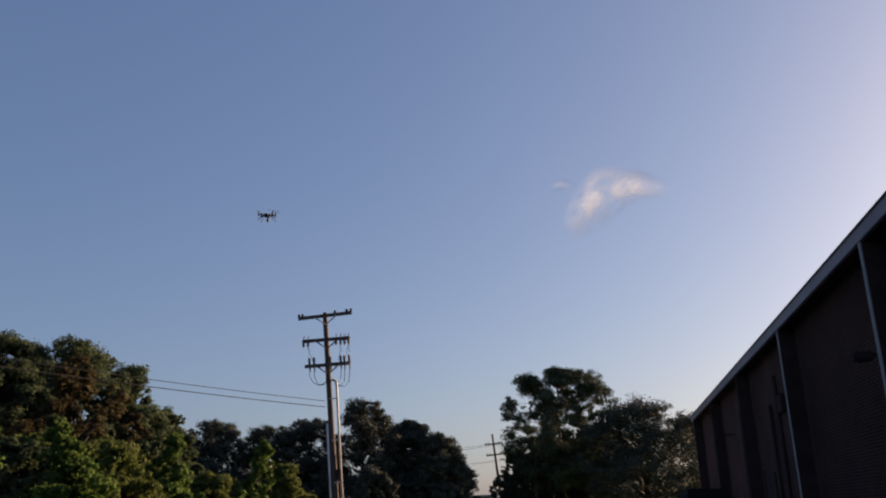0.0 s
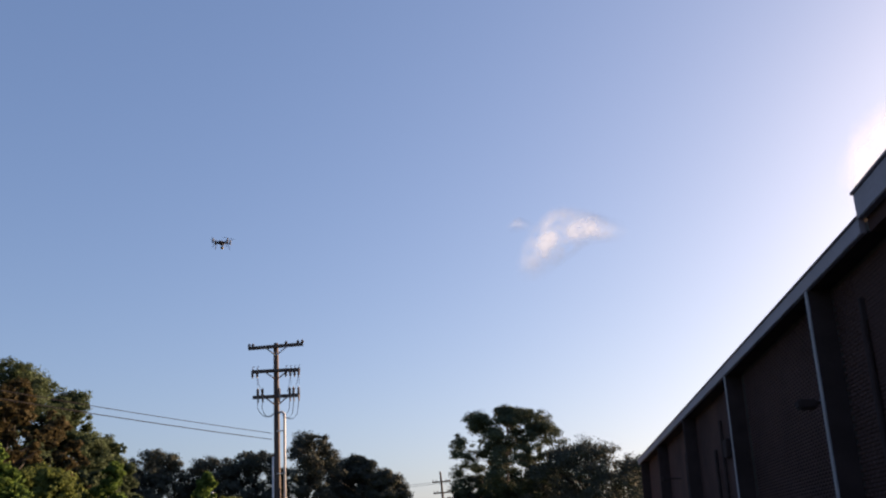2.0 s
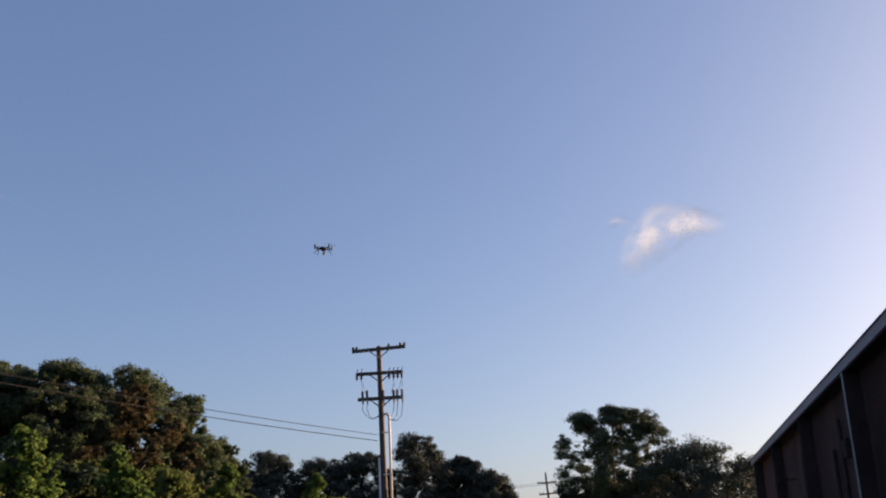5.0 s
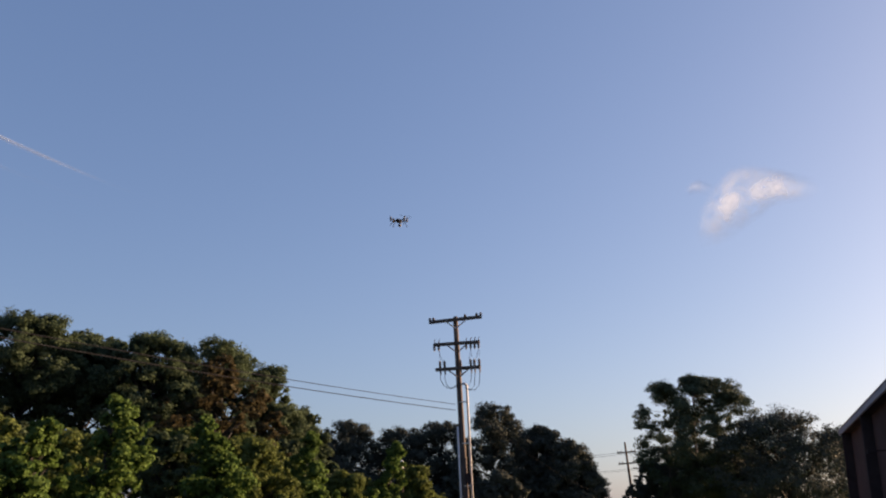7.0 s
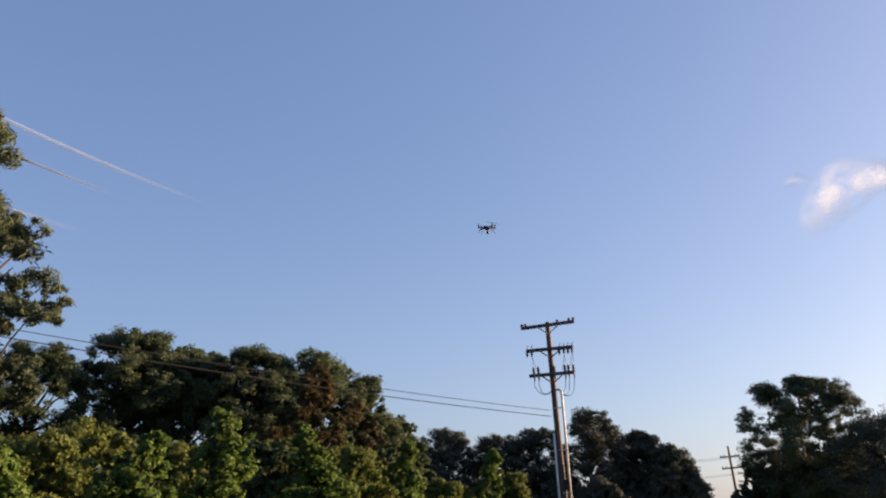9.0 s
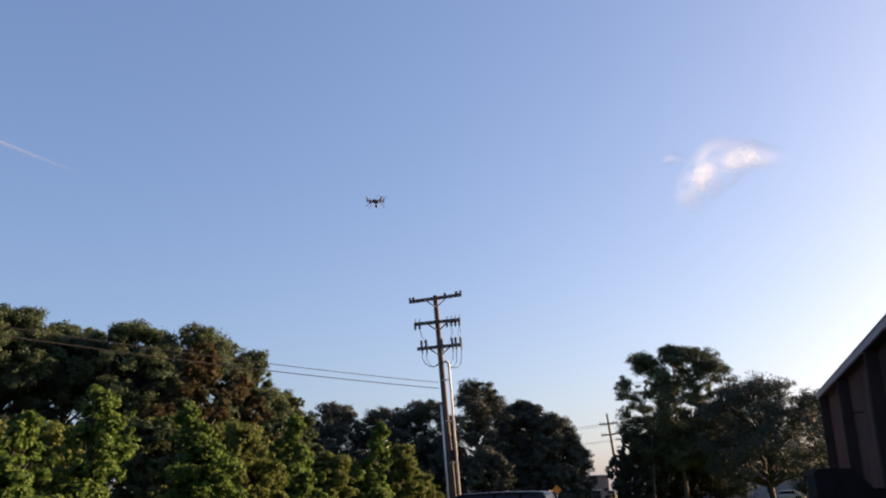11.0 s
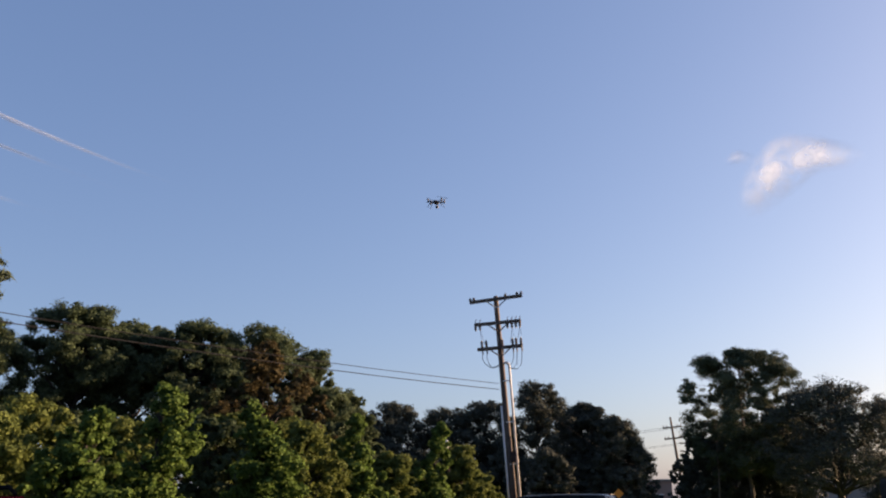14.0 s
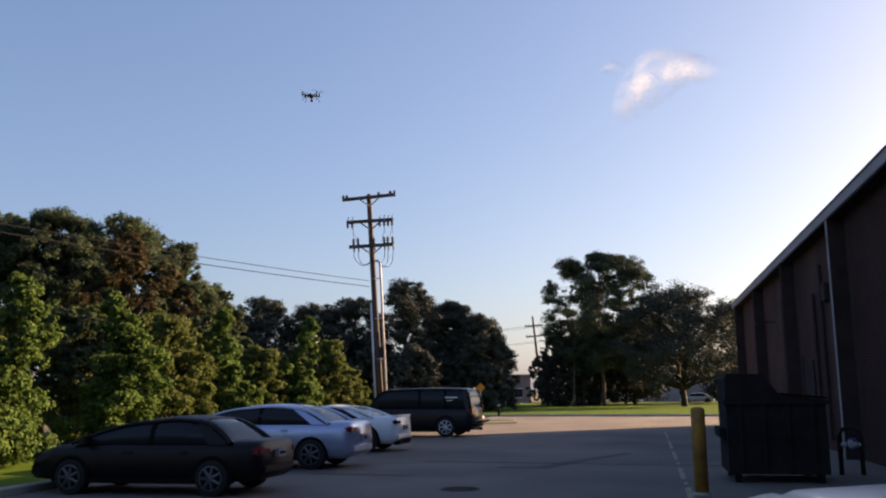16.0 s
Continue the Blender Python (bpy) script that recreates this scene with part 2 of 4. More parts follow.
def manhole():
    ob = thing("drain_cover", "dark cast iron drain cover set in asphalt", "drain cover", Matrix.Translation(site(-3.29, 15.6)))
    bm = bmesh.new()
    bmesh.ops.create_cone(bm, cap_ends=True, segments=28, radius1=0.36, radius2=0.35, depth=0.03, matrix=Matrix.Translation((0, 0, 0.0)))
    part("ring", bm, PATCH, ob)
    bm = bmesh.new()
    for k in range(-4, 5):
        w = math.sqrt(0.3 ** 2 - (k * 0.06) ** 2)
        box(-w, k * 0.06 - 0.02, 0.01, w, k * 0.06 + 0.02, 0.022, 0, bm)
    part("grating", bm, DARKSTEEL, ob)


manhole()

# ---- building along the drive
WALL_U, FRONT_U, FAR_S, STEP_S = 5.05, 4.65, 47.9, 12.45


def building():
    b = thing("building", "dark red-brown brick commercial building with a pale metal fascia, in shade", "building", SITE)
    part("wall", box(WALL_U + 0.02, -16, -0.2, 30, FAR_S, 5.95), BRICK, b, "dark red-brown brick side wall")
    part("roof", box(FRONT_U + 0.1, STEP_S, 5.99, 30.3, FAR_S + 0.25, 6.15, 0.02), ROOFING, b)
    part("fascia", box(FRONT_U, STEP_S, 5.95, FRONT_U + 0.09, FAR_S + 0.3, 6.20, 0.012), FASCIA, b, "pale grey metal fascia band")
    part("coping", box(FRONT_U - 0.03, STEP_S, 6.20, FRONT_U + 0.3, FAR_S + 0.33, 6.23, 0.008), FASCIA, b)
    part("end_fascia", box(FRONT_U + 0.092, FAR_S + 0.255, 5.95, 30.3, FAR_S + 0.3, 6.20), FASCIA, b)
    part("upper_wall", box(FRONT_U + 0.12, -16, 5.955, 30, STEP_S - 0.02, 6.45), BRICK, b)
    part("upper_fascia", box(FRONT_U - 0.02, -16, 6.16, FRONT_U + 0.1, STEP_S - 0.01, 6.55, 0.012), FASCIA, b, "taller pale grey fascia band")
    part("upper_coping", box(FRONT_U - 0.05, -16, 6.55, 30, STEP_S + 0.02, 6.6, 0.01), FASCIA, b)
    part("soffit", box(FRONT_U + 0.092, STEP_S, 5.952, WALL_U + 0.3, FAR_S + 0.24, 5.985), DARKSTEEL, b)
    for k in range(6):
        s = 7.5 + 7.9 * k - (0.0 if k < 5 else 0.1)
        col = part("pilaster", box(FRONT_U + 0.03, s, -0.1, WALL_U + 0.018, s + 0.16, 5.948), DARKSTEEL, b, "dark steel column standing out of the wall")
        # same strip on every column; from the fourth on, shade dimness is put in as dark colour
        part("edge_strip", box(FRONT_U + 0.008, s + 0.01, -0.1, FRONT_U + 0.028, s + 0.15, 5.945), STEEL if k < 3 else DARKSTEEL, col, "pale metal column edge" if k < 3 else "column edge coloured dark to look dim")
    for s, z0, z1 in ((26.4, 0.3, 5.2), (27.6, 1.0, 4.5), (33.5, 0.4, 5.0), (13.9, 0.0, 5.0)):
        part("downpipe", tube([(WALL_U - 0.06, s, z0), (WALL_U - 0.06, s, z1)], 0.05, 8), DARKSTEEL, b)
    part("conduit", box(WALL_U - 0.07, 13.88, 5.0, WALL_U + 0.015, 13.96, 5.38, 0.01), DARKSTEEL, b)
    part("door", box(WALL_U - 0.03, 28.6, 0.0, WALL_U + 0.015, 30.2, 2.6, 0.01), DARKSTEEL, b, "dark steel service door")
    part("door_frame", box(WALL_U - 0.05, 30.21, 0.0, WALL_U + 0.015, 30.32, 2.7, 0.01), DARKSTEEL, b)
    part("vent", box(WALL_U - 0.12, 25.6, 4.1, WALL_U + 0.015, 26.1, 4.6, 0.02), DARKSTEEL, b)
    part("rear_wall", box(5.1, -16.3, -0.2, 30, -16.01, 5.95), BRICK, b)


building()


def wall_lamp(s, z):
    ob = thing("wall_lamp", "dark metal wall lamp on the brick wall, unlit", "wall lamp", SITE @ Matrix.Translation((WALL_U + 0.02, s, z)))
    part("bracket", box(-0.45, -0.025, -0.02, 0, 0.025, 0.03, 0.008), DARKSTEEL, ob)
    part("housing", box(-0.72, -0.14, -0.1, -0.4, 0.14, 0.06, 0.03), DARKSTEEL, ob)


wall_lamp(15.9, 4.05)
wall_lamp(36.0, 4.3)


def dumpster():
    d = thing("dumpster", "black steel dumpster with a sloping lid beside the wall", "dumpster", SITE @ Matrix.Translation((1.45, 17.3, 0)))
    prof = [(0, 0.16), (1.75, 0.16), (1.75, 1.5), (0.98, 1.58), (0.66, 1.98), (0.04, 2.0), (0, 1.9)]
    part("body", loft([[(x, y, z) for x, z in prof] for y in (0, 1.8)]), DUMP, d)
    for k in range(4):
        x = 0.2 + k * 0.42
        part("rib", box(x, -0.05, 0.2, x + 0.07, -0.002, 1.5, 0.006), DUMP, d)
    part("rim", box(-0.05, -0.07, 1.42, 1.8, -0.003, 1.5, 0.01), DUMP, d)
    part("fork_pocket", box(-0.12, 0.25, 0.8, -0.003, 1.5, 0.98, 0.01), DUMP, d)
    part("lid", loft([[(0.99, y, 1.6), (1.78, y, 1.52), (1.78, y, 1.55), (0.99, y, 1.635)] for y in (-0.04, 1.84)]), TRIMBLACK, d, "black plastic lid")
    for x in (0.1, 1.55):
        for y in (0.1, 1.6):
            part("foot", box(x, y, 0, x + 0.12, y + 0.12, 0.158, 0.005), DUMP, d)


dumpster()


def bollard(u, s, h=1.42):
    b = thing("bollard", "worn yellow painted steel bollard with a domed top", "bollard", Matrix.Translation(site(u, s)))
    part("post", tube([(0, 0, -0.1), (0, 0, h - 0.05), (0, 0, h - 0.015), (0, 0, h)], [0.115, 0.115, 0.09, 0.03], 20), YELLOW, b, smooth=True)
    part("collar", tube([(0, 0, 0), (0, 0, 0.04)], [0.15, 0.14], 16), CONCRETE, b)


bollard(0.83, 15.35)


def pipework():
    p = thing("water_valve", "pale painted water valve pipework beside the wall", "water valve", SITE @ Matrix.Translation((3.75, 19.2, 0)))
    part("riser", tube([(0, 0, -0.05), (0, 0, 0.75), (0.05, 0, 0.88), (0.2, 0, 0.93), (0.35, 0, 0.88), (0.4, 0, 0.75), (0.4, 0, -0.05)], 0.045, 10), DARKSTEEL, p, smooth=True)
    part("valve_body", box(0.12, -0.09, 0.52, 0.28, 0.09, 0.68, 0.04), CONDUIT, p)
    part("cross_pipe", tube([(0.0, 0, 0.59), (0.4, 0, 0.59)], 0.045, 10), CONDUIT, p)
    bm = bmesh.new()
    pts = [(0.2 + 0.1 * math.cos(a * math.tau / 16), -0.18, 0.62 + 0.1 * math.sin(a * math.tau / 16)) for a in range(17)]
    part("hand_wheel", tube(pts, 0.014, 6, bm), mat("blue_paint", (0.12, 0.16, 0.4), 0.5), p, "blue hand wheel")
    part("stem", tube([(0.2, -0.18, 0.62), (0.2, 0, 0.6)], 0.015, 6), GALV, p)


pipework()


# ---- utility poles
def insulator(parent, x, y, z, down=False, h=0.22):
    g = -1 if down else 1
    rs = [0.03, 0.07, 0.04, 0.075, 0.04, 0.07, 0.035, 0.025]
    part("insulator", tube([(x, y, z + g * h * k / 7) for k in range(8)], rs, 8), PORCELAIN, parent)


def hang(a, b, sag, n=10):
    a, b = Vector(a), Vector(b)
    return [a.lerp(b, k / n) - Vector((0, 0, sag * 4 * (k / n) * (1 - k / n))) for k in range(n + 1)]


POLE_M = Matrix.Translation(polar(-4.05, 39.0)) @ pose(0, 0, 0, 0, -3.3, 3)


def main_pole():
    p = thing("utility_pole", "weathered brown wooden utility pole with three crossarms, leaning", "utility pole", POLE_M)
    part("pole", tube([(0, 0, -0.3), (0, 0, 3), (0, 0, 7), (0, 0, 10.66), (0, 0, 10.74)], [0.155, 0.145, 0.13, 0.112, 0.095], 14), POLEWOOD, p, smooth=True)
    for z, hw, tilt in ((10.56, 1.21, 2.8), (9.46, 1.05, 0.6), (8.32, 1.02, 0.4)):
        bm = box(-hw, -0.25, -0.072, hw, -0.12, 0.072, 0.012)
        bmesh.ops.transform(bm, matrix=pose(0, 0, z, 0, -tilt, 0), verts=bm.verts)
        part("crossarm", bm, ARMWOOD, p)
        for g in (-1, 1):
            part("brace", tube([(g * 0.48, -0.245, z - 0.05), (0.0, -0.2, z - 0.42)], 0.03, 5), GALV if z > 10 else ARMWOOD, p)
    for x in (-1.16, -1.0, 0.45, 0.98, 1.17):
        insulator(p, x, -0.18, 10.62 + 0.049 * x, False, 0.15)
    for x in (-1.02, -0.82, 0.42, 0.62, 0.8, 0.98):
        insulator(p, x, -0.26, 9.50, True, 0.36)
        part("clamp", tube([(x, -0.2, 9.50), (x + 0.03, -0.2, 9.66), (x + 0.08, -0.2, 9.68)], 0.018, 5), DARKSTEEL, p)
    for x in (-0.8, -0.6, 0.12, 0.58, 0.74, 0.96):
        insulator(p, x, -0.18, 8.38, False, 0.34)
        part("cutout", tube([(x, -0.27, 8.34), (x + 0.02, -0.3, 8.06)], [0.05, 0.03], 6), PORCELAIN, p)
    for x0, x1, zb in ((-0.8, -0.1, 7.45), (-0.6, -0.12, 7.42), (0.58, 0.18, 7.5), (0.74, 0.25, 7.35), (0.96, 0.3, 7.3)):
        pts = [(x0, -0.28, 8.12), (x0 - 0.02, -0.28, 7.85), (x0 + (x1 - x0) * 0.12, -0.28, zb + 0.18), (x0 + (x1 - x0) * 0.4, -0.27, zb),
               (x0 + (x1 - x0) * 0.75, -0.24, zb + 0.02), (x1, -0.2, zb + 0.12)]
        part("jumper_cable", tube(pts, 0.014, 5), WIRE, p)
    for x in (-0.82, 0.62, 0.98):
        part("drop_cable", tube(hang((x, -0.26, 9.26), (x + 0.02, -0.2, 8.8), -0.0, 4), 0.01, 4), WIRE, p)
        part("loop_cable", tube(hang((x, -0.26, 9.26), (x * 0.75, -0.16, 8.5), 0.12, 6), 0.009, 4), WIRE, p)
    # conduits strapped to the pole
    part("conduit", tube([(0.27, -0.06, -0.3), (0.33, -0.06, 7.3), (0.33, -0.1, 7.55), (0.22, -0.1, 7.66), (0.1, -0.1, 7.6)], 0.052, 10), CONDUIT, p, "tall pale grey conduit", smooth=True)
    part("conduit", tube([(-0.22, -0.08, -0.3), (-0.17, -0.08, 5.75)], 0.045, 10), CONDUIT, p, "shorter pale grey conduit", smooth=True)
    part("conduit", tube([(0.09, -0.17, -0.3), (0.09, -0.17, 4.4)], 0.03, 8), POLEWOOD, p, "thin brown conduit", smooth=True)
    for z in (1.5, 3.2, 5.0, 6.8):
        part("standoff", box(-0.02, -0.18, z, 0.36, -0.08, z + 0.045), GALV, p)
    part("meter_box", box(0.06, -0.32, 3.3, 0.28, -0.17, 3.75, 0.02), DARKSTEEL, p)
    # cables
    inv = POLE_M.inverted()
    for dz, r in ((0.0, 0.013), (-0.26, 0.016)):
        a = Vector((-3.35, 38.75, 6.72 + dz))
        b = Vector((-31.0, 2.2, 8.7 + dz))
        part("cable", tube([inv @ q for q in hang(a, b, 0.62, 30)], r, 5), WIRE, p)
    a, b = Vector((-2.55, 38.8, 6.35)), Vector(polar(4.6, 80, 4.0))
    part("service_cable", tube([inv @ q for q in hang(a, b, 0.5, 20)], 0.003, 5), WIRE, p)


main_pole()


def far_pole(az, d, top_el, arms, lean=2.0):
    h = rise(top_el, d)
    p = thing("utility_pole", "distant dark wooden utility pole with crossarms", "utility pole", Matrix.Translation(polar(az, d)) @ pose(0, 0, 0, 0, -lean, 12), "far poles")
    part("pole", tube([(0, 0, -0.3), (0, 0, h * 0.6), (0, 0, h)], [0.2, 0.17, 0.12], 8), ARMWOOD, p)
    for dz in arms:
        part("crossarm", box(-1.25, -0.22, h - dz - 0.09, 1.25, -0.06, h - dz + 0.09), ARMWOOD, p)
        for x in (-1.15, -0.7, 0.7, 1.15):
            insulator(p, x, -0.14, h - dz + 0.07, False, 0.25)
    inv = p.matrix_world.inverted()
    for x in (-1.15, 1.15):
        a = Vector(polar(az, d)) + Vector((x, 0, h - arms[0]))
        b = a + Vector((-70, 25, -1.5))
        part("cable", tube([inv @ q for q in hang(a, b, 1.2, 14)], 0.02, 4), WIRE, p)


far_pole(6.35, 118, 4.95, (1.3, 2.7), 5.4)
far_pole(6.7, 165, 3.6, (0.8, 2.2), 0.5)


# ---- trees
def leaves(name, centres, radii, count, size, material, parent, seed, tufts=9, stretch=1.0, slim=0.8, squash=0.8, loose=0.5, corners=3):
    """Small leaves in tufts, the tufts spread over the clumps; each leaf has its own turn."""
    rng = np.random.default_rng(seed)
    centres, radii = np.asarray(centres, float), np.asarray(radii, float)

    def unit(v):
        return v / np.linalg.norm(v, axis=1)[:, None]

    m = len(centres) * tufts
    own = np.repeat(np.arange(len(centres)), tufts)
    out = unit(rng.normal(size=(m, 3)) + np.array([0, 0, 0.25]))
    tc = centres[own] + out * (radii[own] * (0.35 + 0.85 * rng.random(m) ** 0.7))[:, None] * np.array([1, 1, squash])
    tr = radii[own] * (0.18 + 0.34 * rng.random(m) ** 1.5)
    w = tr ** 1.7
    idx = rng.choice(m, count, p=w / w.sum())
    v = rng.normal(size=(count, 3))
    v *= np.minimum(1, 1.9 / np.linalg.norm(v, axis=1))[:, None]
    c = tc[idx] + v * (tr[idx] * loose * np.exp(0.15 * rng.normal(size=count)))[:, None] * np.array([1.15, 1.15, 0.75])
    n = unit(0.55 * out[idx] + 0.35 * unit(v) + 0.42 * rng.normal(size=(count, 3)) + np.array([0, 0, 0.2]))
    a = unit(np.cross(n, rng.normal(size=(count, 3))))
    b = np.cross(n, a)
    s = size * (0.6 + 0.8 * rng.random(count))[:, None]
    L, Wd = a * s * 0.5 * stretch, b * s * 0.5 * slim
    if corners == 3:
        V = np.stack([c - L - Wd * 0.6, c - L * 0.4 + Wd, c + L], 1)
    else:
        V = np.stack([c - L, c + Wd + n * s * 0.12, c + L, c - Wd + n * s * 0.12], 1)
    return mesh_arrays(name, V.reshape(-1, 3), np.arange(count * corners).reshape(-1, corners), material, parent)


def limb_path(a, b, bend, rng, n=5):
    a, b = Vector(a), Vector(b)
    return [a.lerp(b, k / n) + Vector((rng.uniform(-1, 1), rng.uniform(-1, 1), rng.uniform(-0.4, 0.6))) * bend * math.sin(math.pi * k / n) for k in range(n + 1)]


def tree(name, label, at, height, width, base, seed, count, size, material, style="round", bark=BARK, lobes=26, trunk_r=0.2, lean=(0, 0), group="", fill=(9, 0.5)):
    """Tapered trunk, limbs to every clump, and a crown of leaf clumps with an uneven outline."""
    rng = random.Random(seed)
    t = thing(name, label, "tree" if "tree" in name or "pine" in name or "oak" in name else "shrub", Matrix.Translation(at), group)
    ch = height - base
    cs, rs = [], []
    for k in range(lobes):
        a = k * 2.39996 + rng.uniform(-1.6, 1.6)
        f = (k + rng.uniform(0.1, 0.9)) / lobes
        if style == "round":       # broad dome of many overlapping clumps
            z = base + ch * (0.04 + 0.92 * f)
            prof = math.sqrt(max(0.06, 1 - (max(0, f - 0.3) / 0.74) ** 2)) * (0.82 + 0.18 * min(1, f / 0.25))
            r = width * 0.5 * prof * rng.choice((0.3, 0.6, 0.78, 0.88, 0.95))
            rad = width * rng.uniform(0.055, 0.125) * (0.75 if r > width * 0.4 * prof else 1)
        elif style == "flame":     # upright, pointed
            z = base + ch * (0.04 + 0.9 * f)
            prof = (1 - f) ** 0.55 * (0.6 + 0.4 * min(1, f / 0.3)) * rng.uniform(0.6, 1.12)
            r = width * 0.5 * prof * rng.choice((0.2, 0.5, 0.8, 1.0))
            rad = width * (0.05 + 0.10 * (1 - f)) * rng.uniform(0.5, 1.4)
        elif style == "umbrella":  # pine with a heavy top and thinner lower tiers
            q = f ** 0.92 + rng.uniform(-0.05, 0.05)
            z = base + ch * (0.04 + 0.92 * min(1, max(0, q)))
            prof = (0.62 + 0.38 * min(1, q / 0.45)) * math.sqrt(max(0.05, 1 - (max(0, q - 0.42) / 0.6) ** 2))
            r = width * 0.5 * prof * rng.choice((0.3, 0.6, 0.8, 0.9, 0.97))
            rad = width * rng.uniform(0.05, 0.10)
        else:                      # tiers: pine with separate boughs
            z = base + ch * (0.03 + 0.95 * f)
            prof = (1 - f) ** 0.6 * (0.65 + 0.35 * math.sin(f * 40))
            r = width * 0.5 * prof * rng.choice((0.15, 0.5, 0.8, 0.95))
            rad = width * rng.uniform(0.045, 0.075)
        if rng.random() < 0.35:   # sprigs that break the outline
            r, rad = r * {"round": 1.12, "flame": 1.6}.get(style, 1.0), rad * 0.55
        z = min(z, height - rad * 0.8)
        sway = width * 0.13 * math.sin(f * 6.5 + seed * 1.7) if style == "flame" else 0.0   # young stems bend and lean
        cs.append((r * math.cos(a) + lean[0] * z + sway, r * math.sin(a) + lean[1] * z, z))
        rs.append(rad)
    top = height - ch * 0.12
    spine = [(lean[0] * z + rng.uniform(-1, 1) * width * 0.015, lean[1] * z + rng.uniform(-1, 1) * width * 0.015, z) for z in
             [-0.15, 0.1] + [top * k / 6 for k in range(1, 7)]]
    tr = [trunk_r * 1.35, trunk_r * 1.1] + [trunk_r * (1 - 0.14 * k) for k in range(1, 7)]
    part("trunk", tube(spine, tr, 9), bark, t, smooth=True)
    bm = bmesh.new()
    thin, drop = (0.5, 0.4) if style == "umbrella" else (1, 1)
    for c in cs[::2]:
        z0 = max(base * (0.7 if drop == 1 else 1.1), c[2] - width * rng.uniform(0.2, 0.35) * drop)
        z0 = min(z0, top)
        tube(limb_path((lean[0] * z0, lean[1] * z0, z0), c, width * 0.03, rng), [trunk_r * q * thin for q in (0.42, 0.36, 0.28, 0.2, 0.13, 0.06)], 5, bm)
    part("branchwork", bm, bark, t)
    pine = style in ("umbrella", "tiers")
    near = style == "flame"
    leaves("crown", cs, rs, count, size, material, t, seed, fill[0], 1.6 if pine else 1.15, 0.45 if pine else 0.8, 0.7 if pine else 0.85,
           0.95 if near else fill[1], 4 if near else 3)
    return t


def by_sight(name, label, az, d, top_el, half_w, base, seed, count, size, material, **kw):
    """A tree at a bearing and distance, with its height and width from angles."""
    return tree(name, label, polar(az, d), rise(top_el, d), 2 * d * math.tan(radians(half_w)), base, seed, count, size, material, **kw)


G1 = "dark oaks behind the lot"
for i, (az, d, el, hw, base) in enumerate(((-44, 42, 10.8, 5.0, 1.8), (-37.3, 44, 10.7, 4.1, 0.9), (-31.4, 45, 11.6, 3.7, 5.4), (-28.0, 48, 10.9, 2.9, 7.0), (-24.6, 45, 11.1, 3.9, 4.0),
                                           (-20.4, 46, 11.0, 4.4, 2.2), (-17.3, 47, 9.5, 2.9, 1.6), (-15.0, 50, 6.9, 2.3, 1.0))):
    by_sight("oak_tree", "tall dark green oak tree with a dense crown", az, d, el, hw, base, 100 + i, 95000, 0.115, OAKLEAF, lobes=150, trunk_r=0.22, group=G1, fill=(12, 0.72))
by_sight("oak_tree", "tree with brown and rust coloured leaves", -20.3, 38, 9.7, 3.9, 1.2, 120, 56000, 0.11, BROWNLEAF, lobes=90, trunk_r=0.16)
by_sight("oak_tree", "smaller tree with rust coloured leaves", -17.2, 37, 6.8, 2.2, 0.8, 121, 28000, 0.11, BROWNLEAF, lobes=60, trunk_r=0.12)

G2 = "young trees along the verge"
for i, (az, d, el, hw) in enumerate(((-39.9, 17.8, 8.6, 3.6), (-30.6, 20.4, 6.2, 3.2), (-26.4, 23.0, 7.7, 2.9), (-20.2, 25.6, 6.8, 2.6), (-14.0, 30.9, 6.0, 1.7), (-9.15, 35, 5.3, 1.6))):
    by_sight("young_tree", "young light green tree catching the low sun", az, d, el, hw, 0.3, 140 + i, 26000, 0.095 if d < 26 else 0.11, YOUNGLEAF, style="flame", lobes=100, trunk_r=0.06, group=G2, fill=(14, 0.9))

G3 = "shrubs behind the verge"
for i, (az, d, el, hw) in enumerate(((-45, 22, 5.6, 4.5), (-36.5, 23, 5.4, 4.2), (-33.4, 25, 6.3, 3.2), (-28.6, 26, 5.2, 3.2), (-22.0, 31, 5.6, 2.6),
                                     (-17.4, 29, 5.1, 2.6), (-18.6, 33, 5.3, 2.2), (-15.8, 33, 3.9, 2.0), (-12.0, 34, 3.1, 1.9), (-10.6, 37, 2.7, 1.7), (-7.5, 37, 3.5, 1.6), (-6.2, 40, 1.8, 1.4))):
    by_sight("shrub", "olive green leafy shrub in evening light", az, d, el, hw, 0.05, 160 + i, 34000, 0.105, OLIVELEAF, lobes=110, trunk_r=0.05, group=G3, fill=(13, 0.85))

# a shaded shrub: darker oak leaf colour stands in for the shade on it
by_sight("shrub", "olive shrub darkened as if in shade, with bare stems at its foot", -23.0, 30, 5.2, 3.2, 1.7, 179, 36000, 0.12, OAKLEAF, lobes=90, trunk_r=0.05, group=G3)

